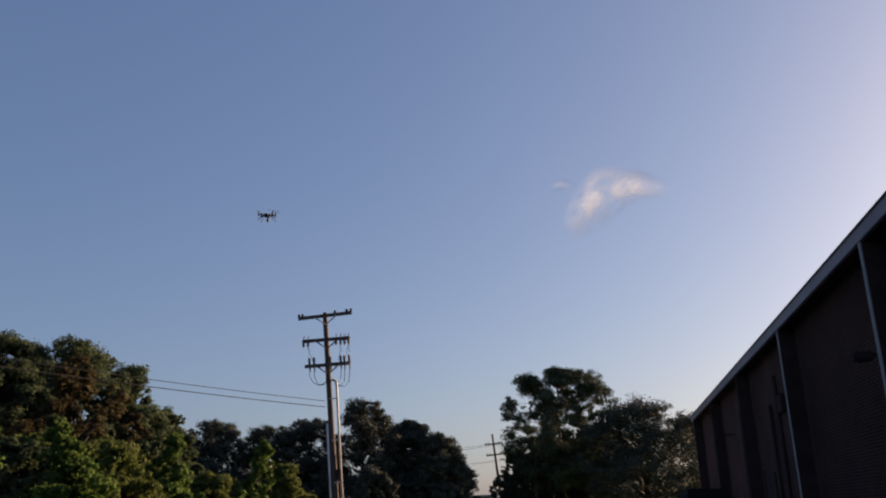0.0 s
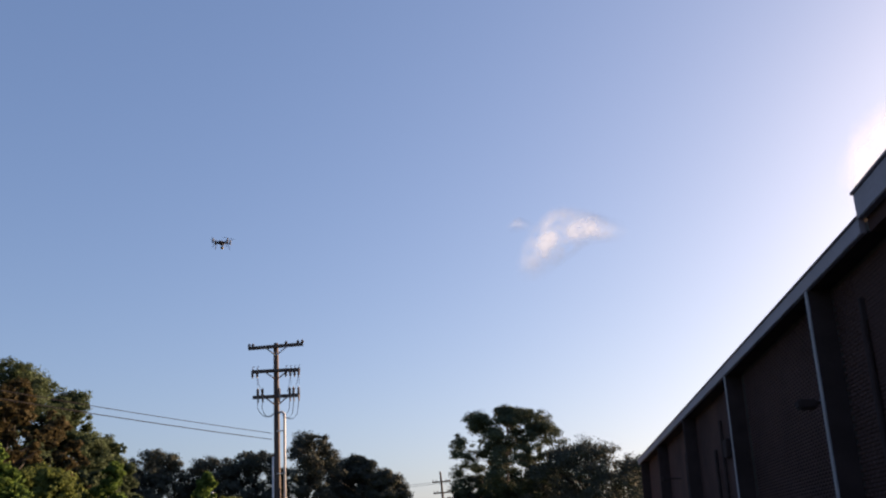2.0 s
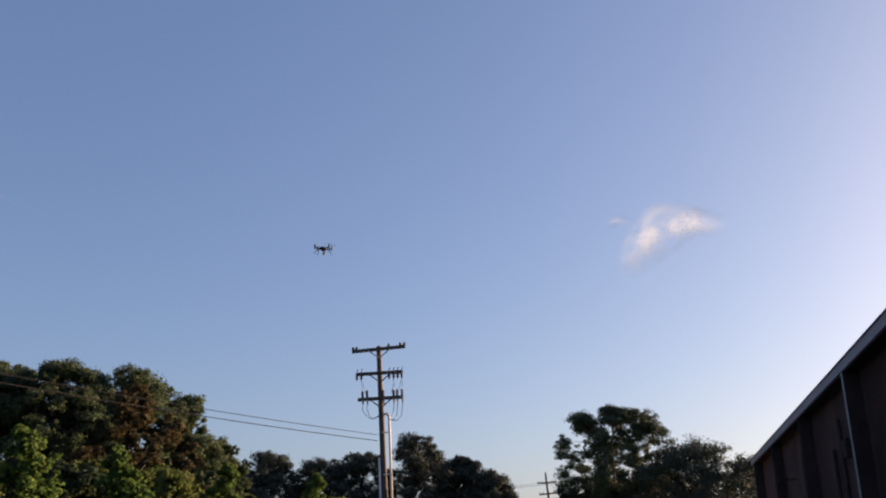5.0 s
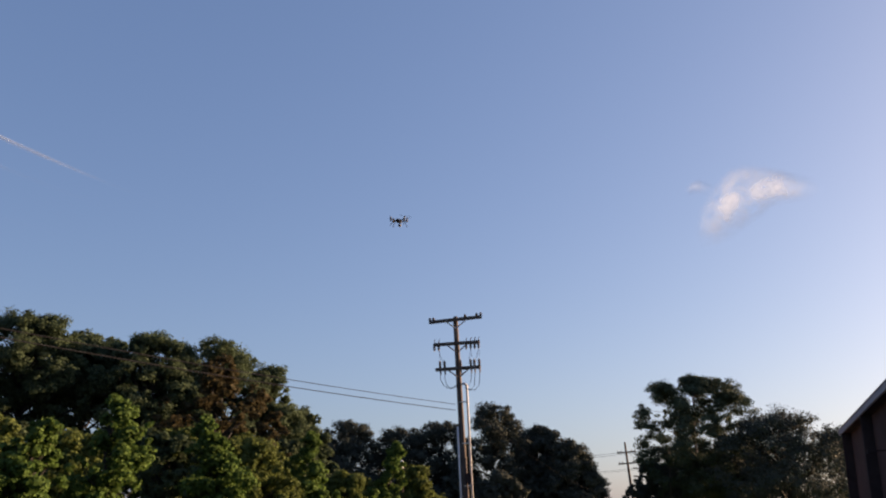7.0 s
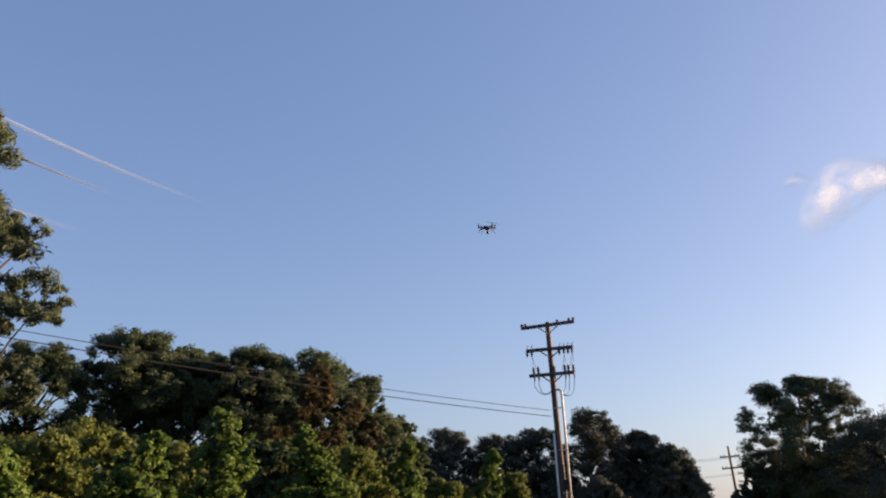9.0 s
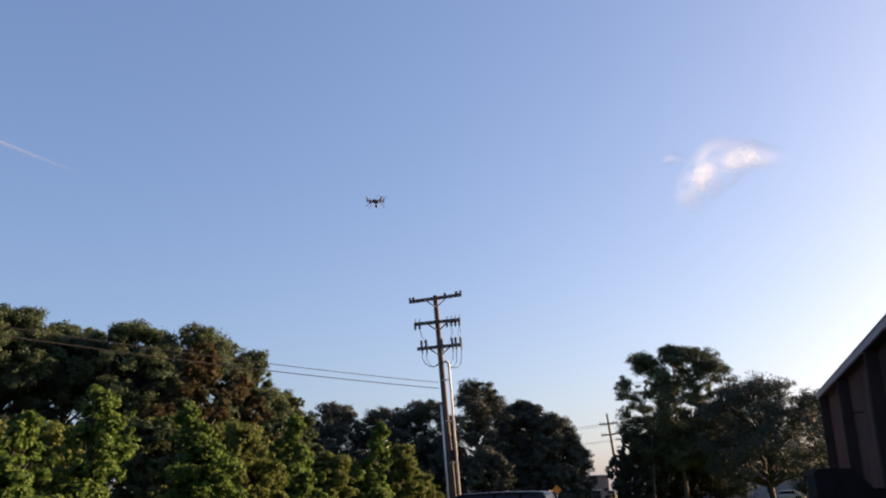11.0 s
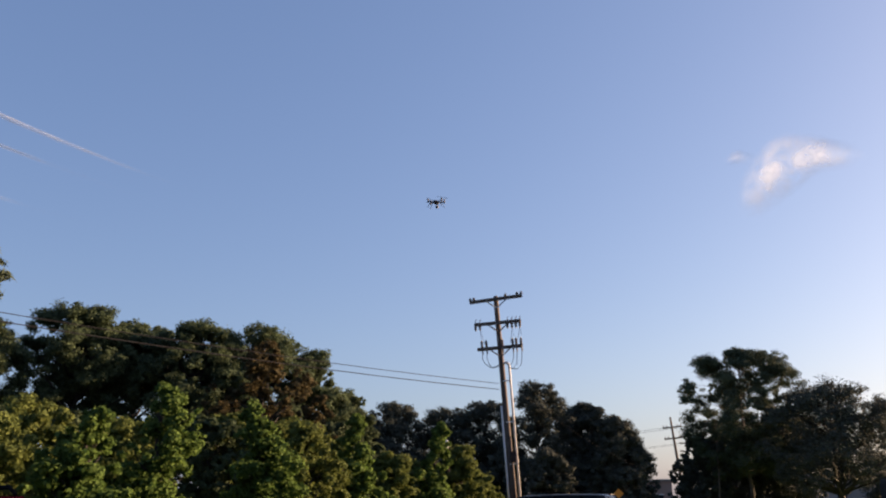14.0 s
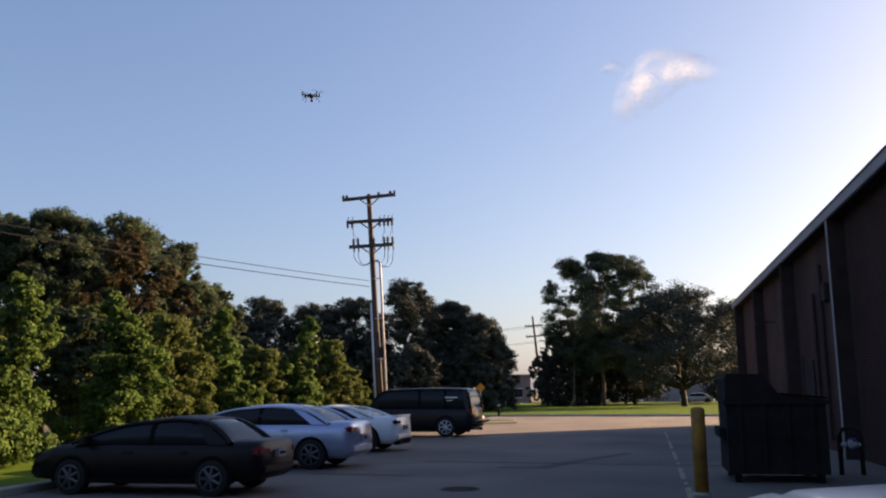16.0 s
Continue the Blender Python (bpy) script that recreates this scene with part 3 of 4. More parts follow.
G7 = "dark thicket behind the shrubs"
for i in range(11):
    by_sight("shrub", "dark green thicket shrub in deep shade", -49 + i * 3.4, 38 + (i * 5) % 6, 4.2 + 0.5 * ((i * 7) % 4), 3.0, 0.02, 320 + i, 12000, 0.22, OAKLEAF, lobes=60, trunk_r=0.07, group=G7)
G4 = "background trees across the lot"
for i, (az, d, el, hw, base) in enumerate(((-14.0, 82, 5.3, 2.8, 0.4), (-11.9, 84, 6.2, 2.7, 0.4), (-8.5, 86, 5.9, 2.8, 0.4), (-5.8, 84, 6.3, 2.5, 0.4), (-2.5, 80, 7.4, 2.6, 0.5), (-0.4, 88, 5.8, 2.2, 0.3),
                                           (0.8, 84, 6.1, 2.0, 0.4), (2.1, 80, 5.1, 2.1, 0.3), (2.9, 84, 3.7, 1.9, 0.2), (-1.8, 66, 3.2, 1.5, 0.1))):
    by_sight("tree", "dark backlit tree in the distance", az, d, el, hw, base, 200 + i, 52000, 0.175, BACKLITLEAF, lobes=170, trunk_r=0.2, group=G4, fill=(12, 0.85))

G5 = "undergrowth along the far edge"
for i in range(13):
    by_sight("shrub", "dark undergrowth shrub below the distant trees", -15.2 + i * 1.5, 74 + (i * 7) % 9, 2.0 + 0.5 * ((i * 5) % 3), 1.3, 0.05, 260 + i, 9000, 0.28, BACKLITLEAF, fill=(9, 0.9), lobes=50, trunk_r=0.08, group=G5)
# unseen oaks added behind the camera, closing off the low sky there
G6 = "trees behind the lot"
for i, az in enumerate((112, 135, 158, 180, 203, 226, 249, 272, 295)):
    by_sight("oak_tree", "broad dark green oak tree added out of view", az, 34 + (i * 5) % 7, 13.5, 7.5, 0.8, 280 + i, 8000, 0.55, OAKLEAF, lobes=50, trunk_r=0.22, group=G6)
by_sight("pine_tree", "tall pine tree with a rounded open crown on the lawn", 10.2, 100, 8.85, 4.0, 3.6, 230, 82000, 0.25, NEEDLE, style="umbrella", bark=PINEBARK, lobes=170, fill=(10, 0.62), trunk_r=0.24)
by_sight("oak_tree", "dark broad tree behind the pine", 8.7, 116, 4.6, 2.3, 0.4, 238, 20000, 0.26, BACKLITLEAF, fill=(12, 0.9), lobes=110, trunk_r=0.2)
by_sight("oak_tree", "dark broad tree behind the pine", 11.6, 120, 4.4, 2.3, 0.4, 239, 20000, 0.26, BACKLITLEAF, fill=(12, 0.9), lobes=110, trunk_r=0.2)
by_sight("oak_tree", "dark broad tree beyond the lawn", 18.2, 125, 5.2, 2.8, 1.0, 241, 26000, 0.26, BACKLITLEAF, fill=(12, 0.9), lobes=110, trunk_r=0.2)
by_sight("shrub", "small dark bush below the distant pole", 6.5, 112, 2.5, 1.1, 0.05, 242, 14000, 0.26, BACKLITLEAF, lobes=110, trunk_r=0.08)
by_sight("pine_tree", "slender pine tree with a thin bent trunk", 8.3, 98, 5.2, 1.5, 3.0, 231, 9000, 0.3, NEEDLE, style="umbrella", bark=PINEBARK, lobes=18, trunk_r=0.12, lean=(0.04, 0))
by_sight("oak_tree", "broad dark live oak tree on the lawn", 15.2, 95, 6.5, 4.3, 2.6, 232, 60000, 0.19, BACKLITLEAF, lobes=150, trunk_r=0.33, fill=(12, 0.7))
by_sight("oak_tree", "dark broad tree behind the lawn", 12.2, 108, 5.4, 2.6, 1.2, 233, 26000, 0.25, BACKLITLEAF, fill=(12, 0.9), lobes=110, trunk_r=0.2)
by_sight("shrub", "large dark shrub beneath the pine", 7.6, 102, 3.6, 1.7, 0.05, 234, 20000, 0.28, BACKLITLEAF, lobes=110, trunk_r=0.1)
by_sight("shrub", "dark shrub beneath the pine", 9.4, 106, 2.4, 1.8, 0.05, 235, 16000, 0.28, BACKLITLEAF, lobes=100, trunk_r=0.1)
by_sight("shrub", "low dark hedge shrub beyond the lawn", 18.2, 112, 1.2, 1.3, 0.1, 237, 7000, 0.3, BACKLITLEAF, lobes=50, trunk_r=0.1)
by_sight("pine_tree", "tall pine tree with layered boughs of needles", -42.6, 34, 23.6, 11.0, 6.0, 240, 60000, 0.2, NEEDLE, style="tiers", bark=PINEBARK, lobes=100, trunk_r=0.26)


# ---- vehicles
def car(name, label, category, m, L, H, Wd, paint, cabin, hood_z, deck_z, wheel_r=0.32, axles=(0.19, 0.80), box_back=False, group=""):
    """Local x runs from the tail (0) to the nose (L). cabin: base rear, roof rear, roof front, base front, along x."""
    c = thing(name, label, category, m, group)
    hw, belt = Wd / 2, max(hood_z, deck_z) - 0.02
    b0, r0, r1, b1 = cabin

    def section(x, w, zb, zs, zt):
        half = [(0, zb), (w * 0.86, zb), (w * 0.96, zb + 0.1), (w, zb + 0.28), (w, zs - 0.16), (w * 0.965, zs - 0.03), (w * 0.86, zt - 0.005), (w * 0.5, zt + 0.012), (0, zt + 0.02)]
        return [(x, y, z) for y, z in half] + [(x, -y, z) for y, z in half[-2:0:-1]]

    st = []
    for f in (0, 0.012, 0.04, 0.1, 0.2, 0.35, 0.5, 0.65, 0.78, 0.88, 0.95, 0.985, 1.0):
        x = f * L
        w = hw * (0.80 if f in (0, 1.0) else 0.90 if f in (0.012, 0.985) else 0.96 if f in (0.04, 0.95) else 1.0)
        zt = deck_z if x < b0 + 0.2 else hood_z if x > b1 - 0.2 else belt
        zb = 0.24
        if f < 0.02:
            zt, zb = deck_z - 0.045 + f * 3, 0.32
        if f > 0.9:
            zt, zb = hood_z - (f - 0.9) * 2.4, 0.26
        st.append(section(x, w, zb, min(zt, belt) - 0.03, zt))
    part("body", loft(st), paint, c, smooth=True)
    # greenhouse: an arched glass cabin, the roof skin over it, and pillars along its edges
    gb, gt = hw * 0.93, hw * 0.70 if not box_back else hw * 0.84
    zb0 = belt - 0.03

    def arch(x):
        """Height of the cabin's outline above the belt, 0 to 1."""
        if x < r0:
            f = (x - b0) / (r0 - b0)
        elif x > r1:
            f = (b1 - x) / (b1 - r1)
        else:
            f = 1.0
        f = max(0.0, min(1.0, f))
        return math.sin(f * math.pi / 2) ** (0.92 if not box_back else 0.6)

    def crown(x):
        m0 = (r0 + r1) / 2
        return -0.035 * ((x - m0) / max(0.3, (r1 - r0) / 2)) ** 2 if r0 < x < r1 else -0.035 * (1 if arch(x) > 0 else 0)

    def gsec(x, grow=0.0):
        f = arch(x)
        z = zb0 + (H - 0.02 - zb0) * f + crown(x) * f + grow
        w = gb + (gt - gb) * f + grow
        half = [(gb + grow, zb0), (gb + (w - gb) * 0.5 + 0.01, zb0 + (z - zb0) * 0.5), (w, z - 0.05 * f), (w * 0.86, z - 0.012 * f), (w * 0.45, z + 0.008 * f), (0, z + 0.012 * f)]
        return [(x, -y, q) for y, q in half] + [(x, y, q) for y, q in half[-2::-1]]

    n = 22
    xs = [b0 + (b1 - b0) * (0.5 - 0.5 * math.cos(math.pi * k / n)) for k in range(n + 1)]
    part("glasshouse", loft([gsec(x) for x in xs]), GLASS, c, "dark tinted windows", smooth=True)
    roof_x = [r0 - 0.12 + (r1 - r0 + 0.24) * k / 12 for k in range(13)]
    roof = []
    for x in roof_x:
        top = gsec(x, 0.012)[2:9]
        roof.append(top + [(px, py * 0.96, pz - 0.03) for px, py, pz in top[::-1]])
    part("roof", loft(roof), paint, c, smooth=True)
    for g in (-1, 1):
        rail = [gsec(x, 0.006)[8 if g > 0 else 2] for x in xs]
        part("pillar", tube(rail, [0.035 + (0.02 if x < r0 else 0.0) for x in xs], 6), paint, c, "painted roof pillar and rail", smooth=True)

        def pillar(xb_, xt_, wb, wt, nm="pillar", material=None):
            bm = bmesh.new()
            def at(x, f):
                ft = arch(x)
                zz = zb0 + (H - 0.06 - zb0) * min(f, max(0.03, ft))
                return Vector((x, g * (gb + (gt - gb) * f + 0.016), zz))
            v = [at(xb_, 0), at(xb_ + wb, 0), at(xt_ + wt, 0.97), at(xt_, 0.97)]
            ins = Vector((0, -g * 0.05, 0))
            loft([[p for p in v], [p + ins for p in v]], bm)
            part(nm, bm, material or TRIMBLACK, c)
        if box_back:
            pillar(b0 + 0.02, r0 + 0.02, 0.18, 0.14, material=paint)
        else:
            pillar(b0 + 0.08, r0 - 0.12, 0.34, 0.16, material=paint)
        mid = (b0 + b1) / 2
        pillar(mid - 0.05, mid - 0.03, 0.09, 0.08)
        if box_back:
            pillar(mid - 1.15, mid - 1.1, 0.10, 0.09)
        part("sill", box(b0, g * hw * 0.97 - 0.02, 0.2, b1, g * hw * 0.97 + 0.02, 0.30, 0.01), TRIMBLACK, c)
        for k in (0, 1):
            xh = mid - 0.75 + k * 1.05
            part("door_handle", box(xh, g * hw - 0.012, belt - 0.18, xh + 0.18, g * hw + 0.022, belt - 0.145, 0.008), paint, c)
        part("mirror", box(b1 - 0.42, g * (hw + 0.02) - 0.09, belt - 0.02, b1 - 0.27, g * (hw + 0.02) + 0.11, belt + 0.13, 0.03), paint, c)
        zt = deck_z - (0.24 if not box_back else 0.30)
        part("tail_light", box(-0.012, g * hw * 0.55 - 0.19 + (0.06 * g), zt, 0.20, g * hw * 0.82 + 0.09, zt + (0.15 if not box_back else 0.4), 0.03), REDLAMP, c, "red tail light lens")
        part("headlight", box(L - 0.24, g * hw * 0.66 - 0.17, hood_z - 0.27, L - 0.015, g * hw * 0.66 + 0.17, hood_z - 0.13, 0.03), GLASS, c)
        for f in axles:
            x = f * L
            w = part("wheel", tube([(x, g * (hw - 0.20), wheel_r), (x, g * (hw - 0.18), wheel_r), (x, g * (hw + 0.005), wheel_r), (x, g * (hw + 0.02), wheel_r)],
                                   [wheel_r * 0.9, wheel_r, wheel_r, wheel_r * 0.92], 26), TYRE, c, "black tyre")
            bm = bmesh.new()
            tube([(x, g * (hw + 0.018), wheel_r), (x, g * (hw + 0.028), wheel_r)], [wheel_r * 0.70, wheel_r * 0.66], 24, bm)
            part("hub_back", bm, TRIMBLACK, w)
            bm = bmesh.new()
            for k in range(7):
                a = k * math.tau / 7
                tube([(x, g * (hw + 0.036), wheel_r), (x + math.cos(a) * wheel_r * 0.64, g * (hw + 0.030), wheel_r + math.sin(a) * wheel_r * 0.64)], [0.035, 0.03], 5, bm)
            pts = [(x + math.cos(k * math.tau / 24) * wheel_r * 0.67, g * (hw + 0.03), wheel_r + math.sin(k * math.tau / 24) * wheel_r * 0.67) for k in range(25)]
            tube(pts, 0.018, 5, bm)
            part("rim", bm, RIM, w, "alloy rim")
            lip = [(x + math.cos(math.pi * k / 14) * (wheel_r + 0.075), g * (hw + 0.004), wheel_r + math.sin(math.pi * k / 14) * (wheel_r + 0.075)) for k in range(15)]
            lip += [(x - wheel_r - 0.075, g * (hw + 0.004), 0.22), (x + wheel_r + 0.075, g * (hw + 0.004), 0.22)]
            part("wheel_arch", loft([lip, [(px, py - g * 0.1, pz) for px, py, pz in lip]]), TRIMBLACK, c)
    part("rear_bumper", box(-0.035, -hw * 0.84, 0.30, 0.22, hw * 0.84, 0.58, 0.09), paint if not box_back else TRIMBLACK, c)
    part("front_bumper", box(L - 0.14, -hw * 0.84, 0.28, L + 0.04, hw * 0.84, 0.52, 0.05), paint, c)
    part("number_plate", box(-0.085, -0.16, 0.62, 0.0 if not box_back else 0.02, 0.16, 0.76, 0.004), STEEL, c, "pale plate with plain bars")
    part("plate_bar", box(-0.089, -0.12, 0.665, -0.083, 0.12, 0.715), TRIMBLACK, c)
    return c


def paint(name, color, metal=0.35, rough=0.3, coat=0.35, gloss=0.5):
    m = mat(name, color, rough, metal, 0.06, 2.0, 0, 300, coat=coat)
    m.node_tree.nodes["Principled BSDF"].inputs["Specular IOR Level"].default_value = gloss
    return m


SILVERBLUE = paint("silver_blue_paint", (0.35, 0.42, 0.60), 0.6)
WHITECAR = paint("white_car_paint", (0.68, 0.70, 0.76), 0.05)
BLACKCAR = paint("black_car_paint", (0.008, 0.009, 0.013), 0.0, 0.35, 0.05, 0.25)
DARKCAR = paint("dark_car_paint", (0.008, 0.0055, 0.0065), 0.0, 0.42, 0.0, 0.2)
BLUECAR = paint("dark_blue_paint", (0.03, 0.04, 0.10), 0.2, 0.3, 0.3, 0.4)
SILVER = paint("silver_paint", (0.50, 0.51, 0.54))


def parked(u_rear, s_mid, turn=0):
    x, y, _ = site(u_rear, s_mid)
    return pose(x, y, 0, 0, 0, 167.15 + turn)


CARS = "cars parked along the verge"
car("sedan", "dark four-door sedan parked in shade with alloy wheels", "car", parked(-6.4, 14.75), 4.45, 1.34, 1.70, DARKCAR, (0.52, 1.24, 2.05, 3.6), 0.84, 0.91, 0.30, group=CARS)
car("sedan", "silver-blue four-door sedan with dark tinted windows", "car", parked(-6.6, 20.1), 4.93, 1.476, 1.84, SILVERBLUE, (0.52, 1.5, 2.6, 4.0), 0.96, 1.06, 0.335, group=CARS)
coupe = car("coupe", "low white two-door coupe with dark windows", "car", parked(-7.2, 26.0), 4.84, 1.38, 1.92, WHITECAR, (0.72, 1.80, 2.45, 3.55), 0.98, 1.03, 0.36, group=CARS)

for q in coupe.children:
    if q.name.startswith("tail_light"):
        q.data.materials[0] = TRIMBLACK
        q["label"] = "dark smoked tail light"
part("diffuser", box(-0.045, -0.70, 0.20, 0.18, 0.70, 0.36, 0.04), TRIMBLACK, coupe, "black lower bumper panel")
part("spoiler", box(-0.03, -0.72, 1.02, 0.20, 0.72, 1.06, 0.018), WHITECAR, coupe)


def suv_extras(c, hw, H, L):
    for g in (-1, 1):
        part("roof_rail", tube([(0.5, g * hw * 0.62, H), (0.6, g * hw * 0.62, H + 0.07), (2.9, g * hw * 0.62, H + 0.07), (3.0, g * hw * 0.62, H)], 0.022, 6), TRIMBLACK, c)
    for x in (0.9, 1.7, 2.5):
        part("roof_bar", tube([(x, -hw * 0.62, H + 0.065), (x, hw * 0.62, H + 0.065)], 0.018, 6), TRIMBLACK, c)
    part("rear_light_bar", box(0.10, -0.3, H - 0.06, 0.17, 0.3, H - 0.02, 0.008), REDLAMP, c, "red high brake light")


suv = car("suv", "large black sport utility vehicle with roof rails and tinted windows", "car", parked(-6.6, 34.85, -4), 5.5, 1.92, 2.0, BLACKCAR,
          (0.05, 0.22, 3.5, 4.25), 1.10, 1.14, 0.38, box_back=True, group=CARS)
suv_extras(suv, 1.0, 1.92, 5.5)
for w in suv.children:
    for q in w.children:
        if q.name.startswith("rim"):
            q.data.materials[0] = SILVER
part("window_bar", box(0.55, 0.985, 1.50, 1.05, 0.999, 1.56), WHITEPAINT, suv, "pale line of unreadable lettering")
part("window_bar", box(0.75, 0.995, 1.40, 1.0, 1.006, 1.43), WHITEPAINT, suv, "pale line of unreadable lettering")
part("hitch_rack", tube([(-0.1, -0.5, 0.55), (-0.32, -0.5, 0.6), (-0.32, 0.5, 0.6), (-0.1, 0.5, 0.55)], 0.04, 8), TRIMBLACK, suv)
suv2 = car("suv", "dark blue sport utility vehicle with roof rails", "car", parked(-6.5, 6.0), 4.6, 1.80, 1.85, BLUECAR,
           (0.05, 0.3, 2.7, 3.6), 1.05, 1.10, 0.35, box_back=True, group=CARS)
suv_extras(suv2, 0.92, 1.80, 4.6)
near = car("sedan", "silver sedan parked beside the building wall", "car", pose(*site(0.99, 0.35), 0, 0, 90 - 12.85), 4.6, 1.425, 1.74, SILVER,
           (0.55, 1.35, 2.6, 3.6), 0.92, 1.0, 0.31)
for i, (az, d, p, turn) in enumerate(((2.9, 141, WHITECAR, 6), (4.4, 142, DARKCAR, 6), (12.6, 133, SILVERBLUE, -18), (17.0, 128, WHITECAR, -18))):
    x, y, _ = polar(az, d)
    car("sedan", ("white", "dark", "silver-blue", "white")[i] + " car parked on the distant street", "car", pose(x, y, 0.0, 0, 0, 180 + turn), 4.6, 1.45, 1.8, p,
        (0.62, 1.4, 2.75, 3.7), 0.95, 1.02, 0.33, group="cars on the far street")


# ---- far buildings and street things
def far_house(az0, az1, d, h, material, label):
    a, b = Vector(polar(az0, d)), Vector(polar(az1, d))
    L = (b - a).length
    m = Matrix.Translation(a) @ pose(0, 0, 0, 0, 0, math.degrees(math.atan2(b.y - a.y, b.x - a.x)))
    h_ob = thing("far_building", label, "building", m)
    part("wall", box(0, 0, -0.2, L, 12, h), material, h_ob)
    part("roof", box(-0.4, -0.4, h, L + 0.4, 12.4, h + 0.35, 0.03), ROOFING, h_ob)
    n = max(2, int(L / 4.5))
    for k in range(n):
        x = (k + 0.5) * L / n
        w = part("window", box(x - 0.7, -0.04, 0.9, x + 0.7, 0.05, 2.4), GLASS, h_ob)
        part("frame", box(x - 0.8, -0.08, 2.41, x + 0.8, 0.02, 2.52), WHITEPAINT, w)
        part("sill", box(x - 0.8, -0.12, 0.8, x + 0.8, 0.02, 0.89), WHITEPAINT, w)
    part("door", box(L * 0.4, -0.05, 0, L * 0.4 + 1.1, 0.05, 2.2), DARKSTEEL, h_ob)


far_house(2.4, 5.6, 158, 4.6, PINKWALL, "low distant building with pinkish walls and a flat roof")
far_house(11.0, 21.0, 165, 5.2, GREYWALL, "long low grey-brown distant building behind trees")


def road_sign(az, d):
    p = thing("road_sign", "orange diamond road sign on a metal post", "road sign", Matrix.Translation(polar(az, d)))
    part("post", tube([(0, 0, -0.1), (0, 0, 2.5)], 0.035, 8), GALV, p)
    bm = box(-0.27, -0.015, -0.27, 0.27, 0.015, 0.27, 0.01)
    bmesh.ops.transform(bm, matrix=pose(0, -0.06, 2.15, 0, 45, 0), verts=bm.verts)
    part("panel", bm, ORANGE, p)


road_sign(2.35, 72)


def marker_post(az, d):
    p = thing("marker_post", "short dark and white marker post on the lawn", "post", Matrix.Translation(polar(az, d)))
    part("post", box(-0.09, -0.09, 0, 0.09, 0.09, 0.75, 0.02), DARKSTEEL, p)
    part("cap", box(-0.1, -0.1, 0.75, 0.1, 0.1, 0.83, 0.02), WHITEPAINT, p)


marker_post(3.5, 64.8)


def street_lamp(az, d, el):
    h = rise(el, d)
    p = thing("street_lamp", "street lamp with a white head among the trees", "street lamp", Matrix.Translation(polar(az, d)))
    part("post", tube([(0, 0, -0.1), (0, 0, h - 0.3), (-0.05, 0, h - 0.1)], [0.07, 0.05, 0.04], 8), DARKSTEEL, p)
    part("head", tube([(-0.03, 0, h - 0.22), (-0.04, 0, h - 0.1), (-0.05, 0, h + 0.1), (-0.05, 0, h + 0.16)], [0.05, 0.10, 0.085, 0.03], 12), WHITEPAINT, p, smooth=True)


street_lamp(-8.3, 42, 3.6)


# ---- drone in the air
def drone():
    d = thing("drone", "dark four-rotor camera drone hovering in the air", "drone", Matrix.Translation(polar(-8.9, 26, rise(19.3, 26))) @ pose(0, 0, 0, 3, -4, 78))
    part("body", loft([[(x, w * math.cos(k * math.tau / 10), h * math.sin(k * math.tau / 10)) for k in range(10)]
                       for x, w, h in ((-0.16, 0.02, 0.02), (-0.12, 0.06, 0.05), (0, 0.085, 0.075), (0.1, 0.07, 0.06), (0.16, 0.03, 0.025))]), DRONEBLACK, d, smooth=True)
    part("gimbal_camera", box(0.05, -0.04, -0.17, 0.13, 0.04, -0.08, 0.015), DRONEBLACK, d)
    for gx in (-1, 1):
        for gy in (-1, 1):
            x, y = gx * 0.12, gy * 0.23
            arm = part("arm", tube([(gx * 0.05, gy * 0.04, 0), (x, y, 0.03)], [0.02, 0.015], 8), DRONEBLACK, d)
            part("motor", tube([(x, y, -0.02), (x, y, 0.12)], [0.026, 0.022], 10), DRONEBLACK, arm)
            bm = bmesh.new()
            a = 0.7 + gx * 1.1 + gy * 0.5
            for g in (-1, 1):
                loft([[(x, y, 0.125), (x + 0.012, y, 0.125), (x + 0.012, y, 0.129), (x, y, 0.129)],
                      [(x + g * 0.165 * math.cos(a), y + g * 0.165 * math.sin(a), 0.13), (x + g * 0.165 * math.cos(a) + 0.015, y + g * 0.165 * math.sin(a) + 0.01, 0.13),
                       (x + g * 0.165 * math.cos(a) + 0.015, y + g * 0.165 * math.sin(a) + 0.01, 0.134), (x + g * 0.165 * math.cos(a), y + g * 0.165 * math.sin(a), 0.134)]], bm)
            part("propeller", bm, TRIMBLACK, arm)
            part("landing_leg", tube([(x * 0.7, y * 0.7, 0.0), (x, y, -0.15), (x + 0.03 * gx, y, -0.17)], 0.009, 6), DRONEBLACK, d)


drone()


